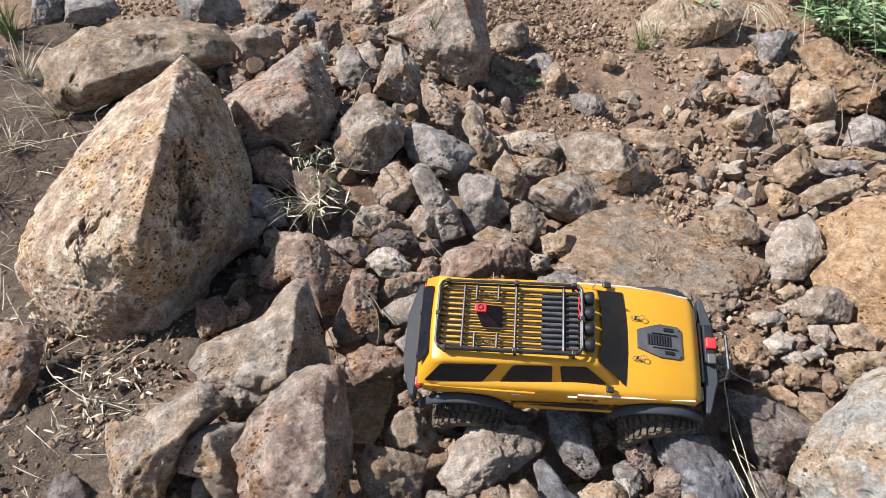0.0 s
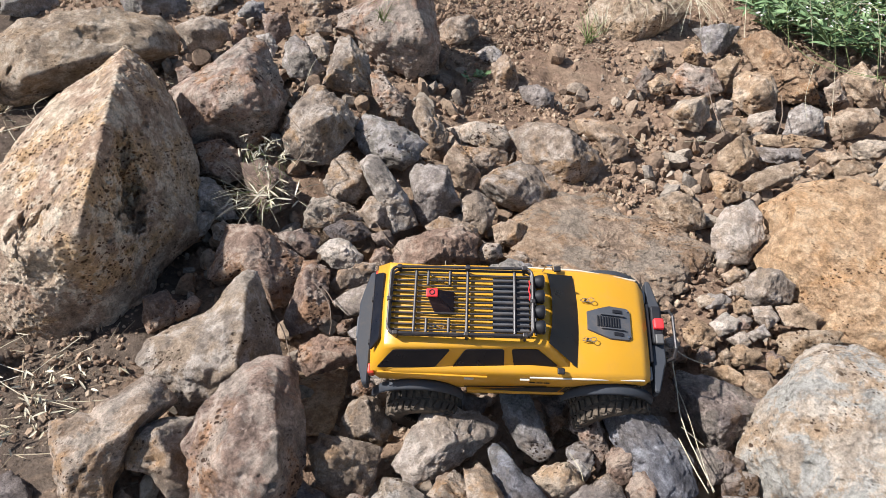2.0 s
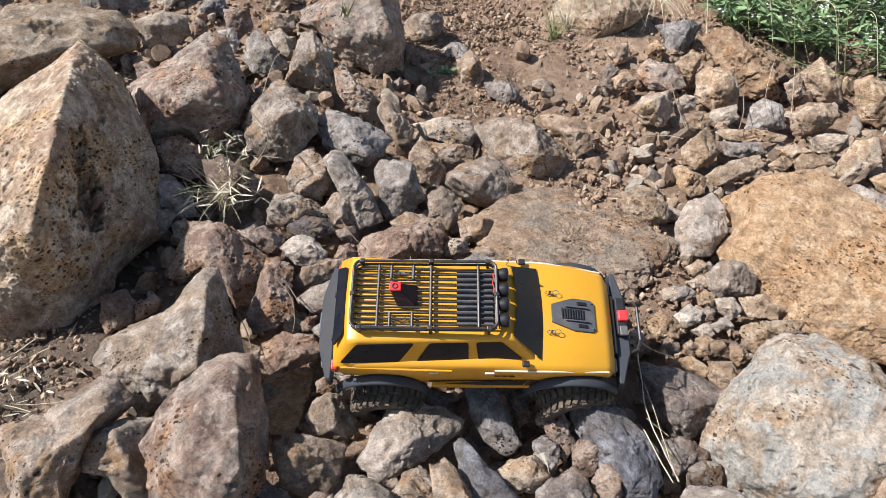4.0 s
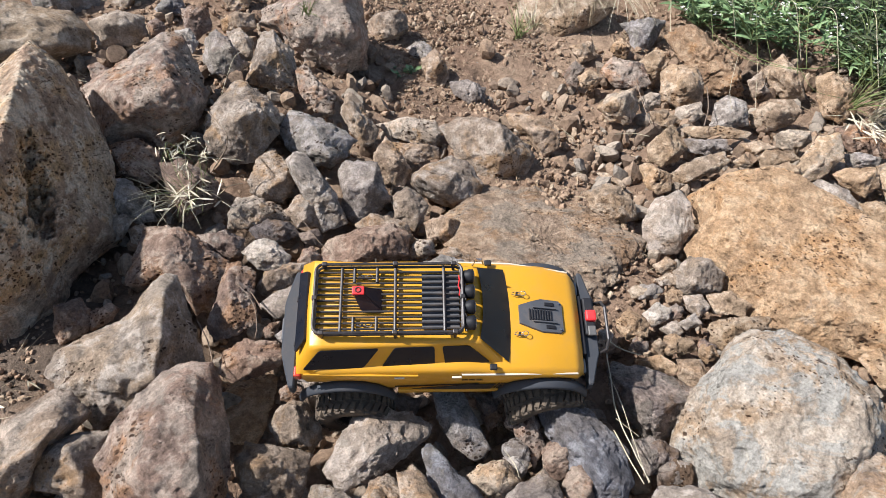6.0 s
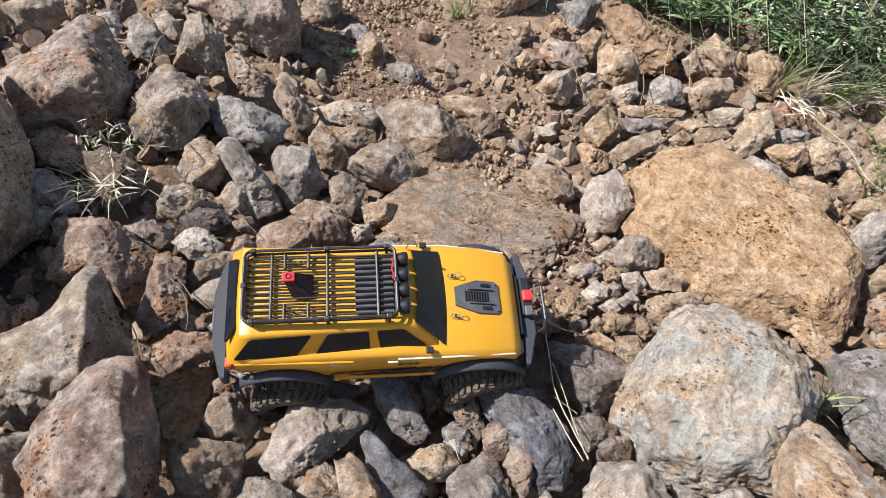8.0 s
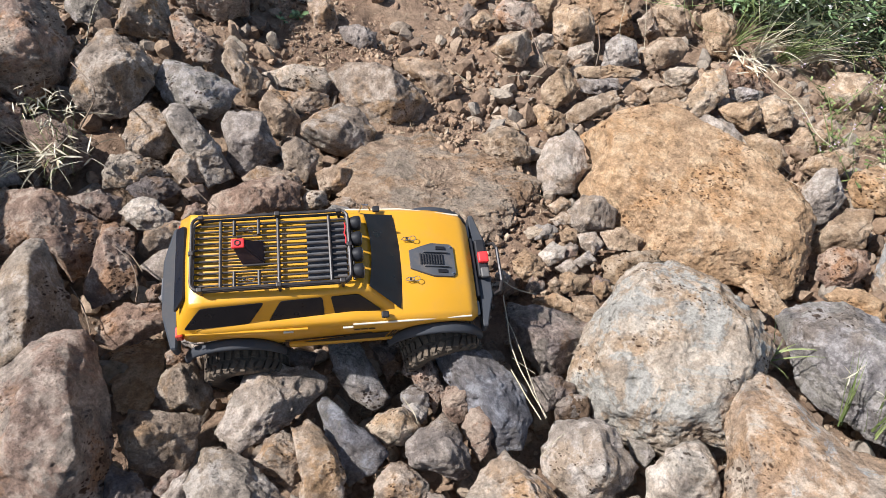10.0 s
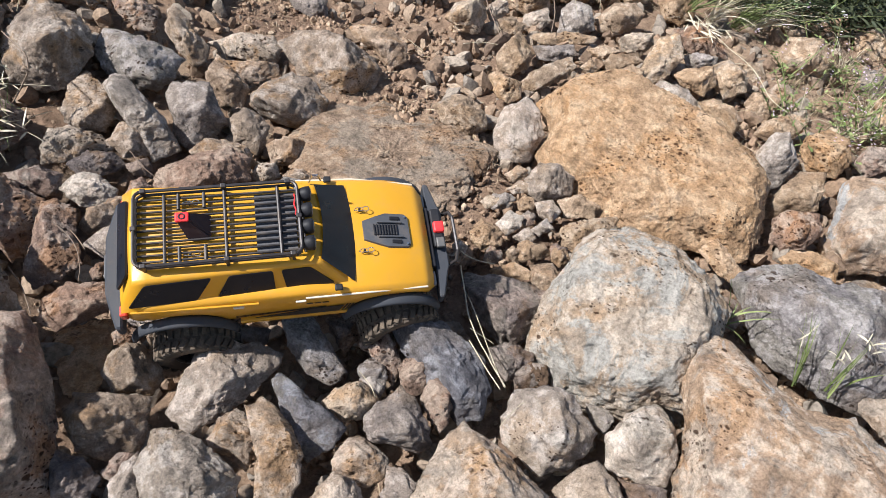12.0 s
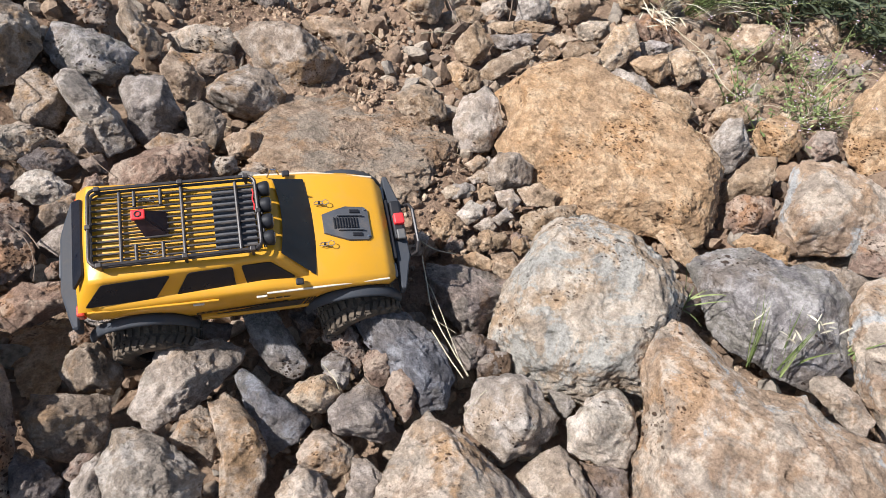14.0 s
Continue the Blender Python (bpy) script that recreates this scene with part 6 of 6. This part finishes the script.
tuft((-0.160, 1.540, 0.10), 46, 0.20, 0.9, 0.0027, STRAW, 52, "dry drooping wild grass between stones", (-0.3, -0.6), 6)
for i, (x, y) in enumerate(((0.88, 2.50), (0.95, 2.52), (1.02, 2.50), (1.08, 2.46), (1.14, 2.48))):
    tuft((x, y, 0.17), 26, 0.20, 0.8, 0.0018, STRAW if i % 2 else LITTER, 60 + i, "hanging mat of dry grass roots", (0, -0.9), 0, 0.1)
for i, (x, y) in enumerate(((1.60, 1.90), (1.66, 1.86), (1.72, 1.82), (1.78, 1.80))):
    tuft((x, y, 0.03), 30, 0.22, 0.6, 0.0034, GREEN if i % 2 == 0 else STRAW, 70 + i, "long bent grass beside the stones", (0.35, -0.45))
spikelets((-0.496, 1.000, 0.06), 34, 0.042, 81, "fallen dry oat ear on bare soil")
spikelets((-0.505, 0.928, 0.06), 8, 0.022, 82, "fallen dry oat ear on bare soil")
spikelets((-0.451, 1.050, 0.06), 22, 0.036, 83, "fallen dry oat ear on bare soil")
spikelets((-0.685, 1.204, 0.09), 10, 0.025, 84, "fallen dry oat ear on bare soil")
spikelets((-0.124, 1.456, 0.15), 24, 0.034, 85, "dry oat ear hanging between stones", 0.036)
spikelets((-0.95, 1.742, 0.18), 10, 0.03, 86, "fallen dry oat ear on bare soil", 0.03)
spikelets((1.52, 1.70, 0.09), 26, 0.035, 87, "bleached dry grass heads on a stone", 0.045)

rng = np.random.default_rng(77)
GREENERY = "bright green narrow-leaved herb with white flower heads"
for i in range(46):
    u = rng.uniform()
    x = 1.30 + 0.62 * u
    y = np.interp(x, (1.3, 1.43, 1.6, 1.95), (2.50, 2.34, 2.20, 2.16)) + 0.55 * rng.uniform() ** 1.2
    leafy_plant((x, y, float(lie(x, y)) + 0.02), 200 + i, 0.15, label=GREENERY, flowers=int(rng.integers(0, 4)), leaves=36, leaf_len=0.058, leaf_w=0.0095, bloom=0.0068)
    if i % 3:
        tuft((x, y, float(lie(x, y)) + 0.03), 12, 0.26, 0.9, 0.0022, GREEN if i % 4 == 1 else STRAW, 250 + i, "long thin stems sprawling over herbs", (-0.3, -0.4))
for i in range(150):
    x, y = rng.uniform(1.70, 2.9), rng.uniform(1.35, 2.75)
    if y < np.interp(x, (1.70, 1.80, 2.0, 2.3, 2.9), (2.12, 1.90, 1.74, 1.52, 1.30)):
        continue
    leafy_plant((x, y, float(lie(x, y)) + 0.02), 300 + i, 0.24, leaf=DEEP if i % 5 else LEAF, label="dark green shrub growth with small white flowers", flowers=int(rng.integers(0, 8) == 0), leaves=76, leaf_len=0.042, leaf_w=0.0075, lean=(0, -0.1))
for i in range(16):
    x = rng.uniform(1.32, 2.05)
    y = np.interp(x, (1.3, 1.43, 1.6, 1.8, 2.1), (2.46, 2.30, 2.14, 1.98, 1.84)) + rng.uniform(0, 0.18)
    leafy_plant((x, y, float(lie(x, y)) + 0.06), 600 + i, 0.24, label="tall pale stems with white flower clusters", flowers=5, leaves=16, leaf_len=0.03, leaf_w=0.006, lean=(-0.25, -0.5), bloom=0.0056)
HERB = "straggly herb with tiny pink flowers and few leaves"
for i in range(16):
    x, y = rng.uniform(1.56, 1.98), rng.uniform(1.24, 1.62)
    leafy_plant((x, y, float(lie(x, y)) + 0.03), 400 + i, 0.12, leaf=GREEN, petals=PINK, label=HERB, flowers=3, leaves=7, leaf_len=0.011, leaf_w=0.006, bloom=0.0030)
    tuft((x + 0.03, y - 0.02, float(lie(x, y)) + 0.02), 26, 0.12, 1.1, 0.0015, LITTER if i % 3 else STRAW, 450 + i, "wiry dry stems among low herbs")
leafy_plant((0.946, 2.45, 0.15), 500, 0.05, petals=YELLOW, label="small green weed with one yellow flower", flowers=2, leaves=16, leaf_len=0.025, leaf_w=0.008)
leafy_plant((0.368, 2.165, 0.06), 501, 0.025, label="tiny green seedling in bare soil", flowers=0, leaves=8, leaf_len=0.018, leaf_w=0.009)

# long stems that hang from the herbs over the stones
for i in range(18):
    x = 1.24 + 0.042 * i + rng.uniform(-0.02, 0.02)
    y = float(np.interp(x, (1.3, 1.43, 1.6, 1.95), (2.44, 2.28, 2.14, 2.08)))
    reach, sway = rng.uniform(0.10, 0.24), rng.uniform(-0.08, 0.05)
    (green_stem if i % 3 else straw)(((x, y + 0.08, 0.20), (x + 0.4 * sway, y - 0.02, 0.23), (x + 0.8 * sway, y - 0.6 * reach, 0.17), (x + sway, y - reach, 0.10)), rng.uniform(1.6, 2.6))

# woody shrub behind the herbs
for pts, r in ((((1.88, 2.02, 0.0), (1.90, 2.05, 0.10), (1.86, 2.10, 0.22), (1.90, 2.16, 0.34)), 9.0), (((1.90, 2.05, 0.10), (1.97, 2.08, 0.17), (2.02, 2.14, 0.28)), 6.0),
               (((1.87, 2.08, 0.18), (1.80, 2.10, 0.26), (1.78, 2.16, 0.36)), 5.0), (((2.15, 2.0, 0.0), (2.16, 2.05, 0.14), (2.22, 2.12, 0.30)), 7.0)):
    stalk("shrub_stem", pts, r, WOOD, "gnarled brown woody shrub stem", "shrub")

straw(((-0.748, 1.249, 0.110), (-0.705, 1.196, 0.100), (-0.648, 1.129, 0.065)), 2.0)
straw(((-0.612, 1.131, 0.110), (-0.601, 1.076, 0.085), (-0.528, 1.023, 0.075), (-0.458, 1.002, 0.070), (-0.412, 0.988, 0.065)), 2.2)
straw(((-0.493, 1.012, 0.070), (-0.420, 0.998, 0.075), (-0.337, 0.991, 0.090)), 1.3)
straw(((-0.951, 1.672, 0.164), (-0.859, 1.697, 0.178), (-0.695, 1.688, 0.220), (-0.685, 1.710, 0.253), (-0.657, 1.727, 0.264)), 2.2)
straw(((-0.965, 1.703, 0.165), (-0.850, 1.710, 0.177)), 1.5)
straw(((-0.967, 1.870, 0.213), (-0.918, 1.821, 0.207), (-0.841, 1.736, 0.176)), 1.5)
straw(((-1.005, 1.927, 0.214), (-0.920, 1.808, 0.199), (-0.884, 1.762, 0.185)), 1.2)
green_stem(((-0.100, 1.547, 0.147), (-0.148, 1.568, 0.195), (-0.185, 1.579, 0.219), (-0.170, 1.539, 0.190), (-0.143, 1.489, 0.155), (-0.125, 1.461, 0.139)), 1.4)
straw(((-0.151, 1.568, 0.195), (-0.096, 1.558, 0.191), (-0.027, 1.555, 0.182)), 1.6)
straw(((-0.234, 1.510, 0.156), (-0.205, 1.469, 0.135), (-0.179, 1.430, 0.117)), 1.2)
straw(((-0.245, 1.530, 0.162), (-0.212, 1.468, 0.130), (-0.186, 1.441, 0.119)), 1.0)
green_stem(((-0.202, 1.559, 0.172), (-0.185, 1.567, 0.205), (-0.148, 1.568, 0.195)), 1.2)
twig(((-0.097, 1.632, 0.258), (-0.072, 1.593, 0.252), (-0.053, 1.560, 0.240), (-0.064, 1.549, 0.207), (-0.097, 1.538, 0.164)), 2.6)
straw(((-0.073, 1.688, 0.267), (-0.040, 1.719, 0.335), (-0.014, 1.748, 0.340), (-0.000, 1.775, 0.324)), 1.5)
straw(((0.652, 1.054, 0.060), (0.631, 0.978, 0.090), (0.616, 0.899, 0.100), (0.621, 0.821, 0.100), (0.633, 0.770, 0.090)), 2.6)
straw(((0.658, 1.080, 0.070), (0.677, 1.053, 0.070), (0.714, 1.044, 0.060)), 2.4)
straw(((0.633, 0.986, 0.080), (0.629, 0.909, 0.100), (0.626, 0.810, 0.100), (0.631, 0.769, 0.090)), 1.6)
straw(((0.611, 0.883, 0.100), (0.642, 0.852, 0.090)), 1.4)
twig(((1.015, 2.029, 0.080), (0.991, 1.882, 0.080), (0.996, 1.807, 0.055)), 2.6)
twig(((1.206, 1.974, 0.080), (1.167, 1.866, 0.080), (1.134, 1.800, 0.060)), 2.6)
straw(((0.884, 1.781, 0.060), (0.931, 1.783, 0.060), (0.972, 1.765, 0.060)), 1.8)
straw(((0.765, 1.869, 0.030), (0.789, 1.811, 0.030)), 1.6)
straw(((1.392, 2.179, 0.086), (1.242, 1.915, 0.110), (1.214, 1.824, 0.090)), 1.6)
straw(((1.426, 2.125, 0.083), (1.279, 1.824, 0.090)), 1.4)
green_stem(((1.359, 2.212, 0.108), (1.386, 2.053, 0.121), (1.452, 1.950, 0.140), (1.579, 1.941, 0.160), (1.696, 2.021, 0.160)), 2.0)
green_stem(((1.452, 1.950, 0.140), (1.445, 1.845, 0.130), (1.544, 1.850, 0.100)), 1.4)
green_stem(((1.339, 2.371, 0.103), (1.333, 2.074, 0.121), (1.448, 1.940, 0.140)), 1.8)
straw(((1.575, 1.819, 0.070), (1.524, 1.608, 0.110), (1.520, 1.473, 0.120), (1.505, 1.370, 0.110), (1.525, 1.322, 0.100)), 2.2)
straw(((1.502, 1.518, 0.110), (1.533, 1.500, 0.110), (1.528, 1.445, 0.105)), 1.6)
straw(((1.314, 1.235, 0.060), (1.240, 1.203, 0.050)), 1.0)
twig(((-0.086, 1.157, 0.110), (-0.061, 1.101, 0.110), (-0.046, 1.049, 0.110)), 1.6)
twig(((-0.040, 1.267, 0.110), (0.005, 1.203, 0.109), (0.019, 1.145, 0.108), (0.019, 1.105, 0.108)), 1.4)
twig(((-0.041, 1.292, 0.090), (-0.005, 1.249, 0.089), (0.024, 1.186, 0.098)), 1.8)
straw(((0.241, 1.295, 0.111), (0.229, 1.196, 0.122), (0.174, 1.132, 0.117)), 1.3)
straw(((0.217, 1.180, 0.113), (0.181, 1.140, 0.107), (0.156, 1.102, 0.099)), 1.2)
straw(((0.423, 0.856, 0.080), (0.433, 0.818, 0.090), (0.437, 0.804, 0.080)), 1.6)
twig(((0.095, 1.447, 0.092), (0.120, 1.398, 0.084), (0.145, 1.364, 0.080)), 1.2)
straw(((0.609, 0.875, 0.080), (0.617, 0.826, 0.080), (0.627, 0.774, 0.080)), 2.6)
straw(((0.608, 0.718, 0.070), (0.642, 0.738, 0.080), (0.659, 0.744, 0.080)), 1.2)
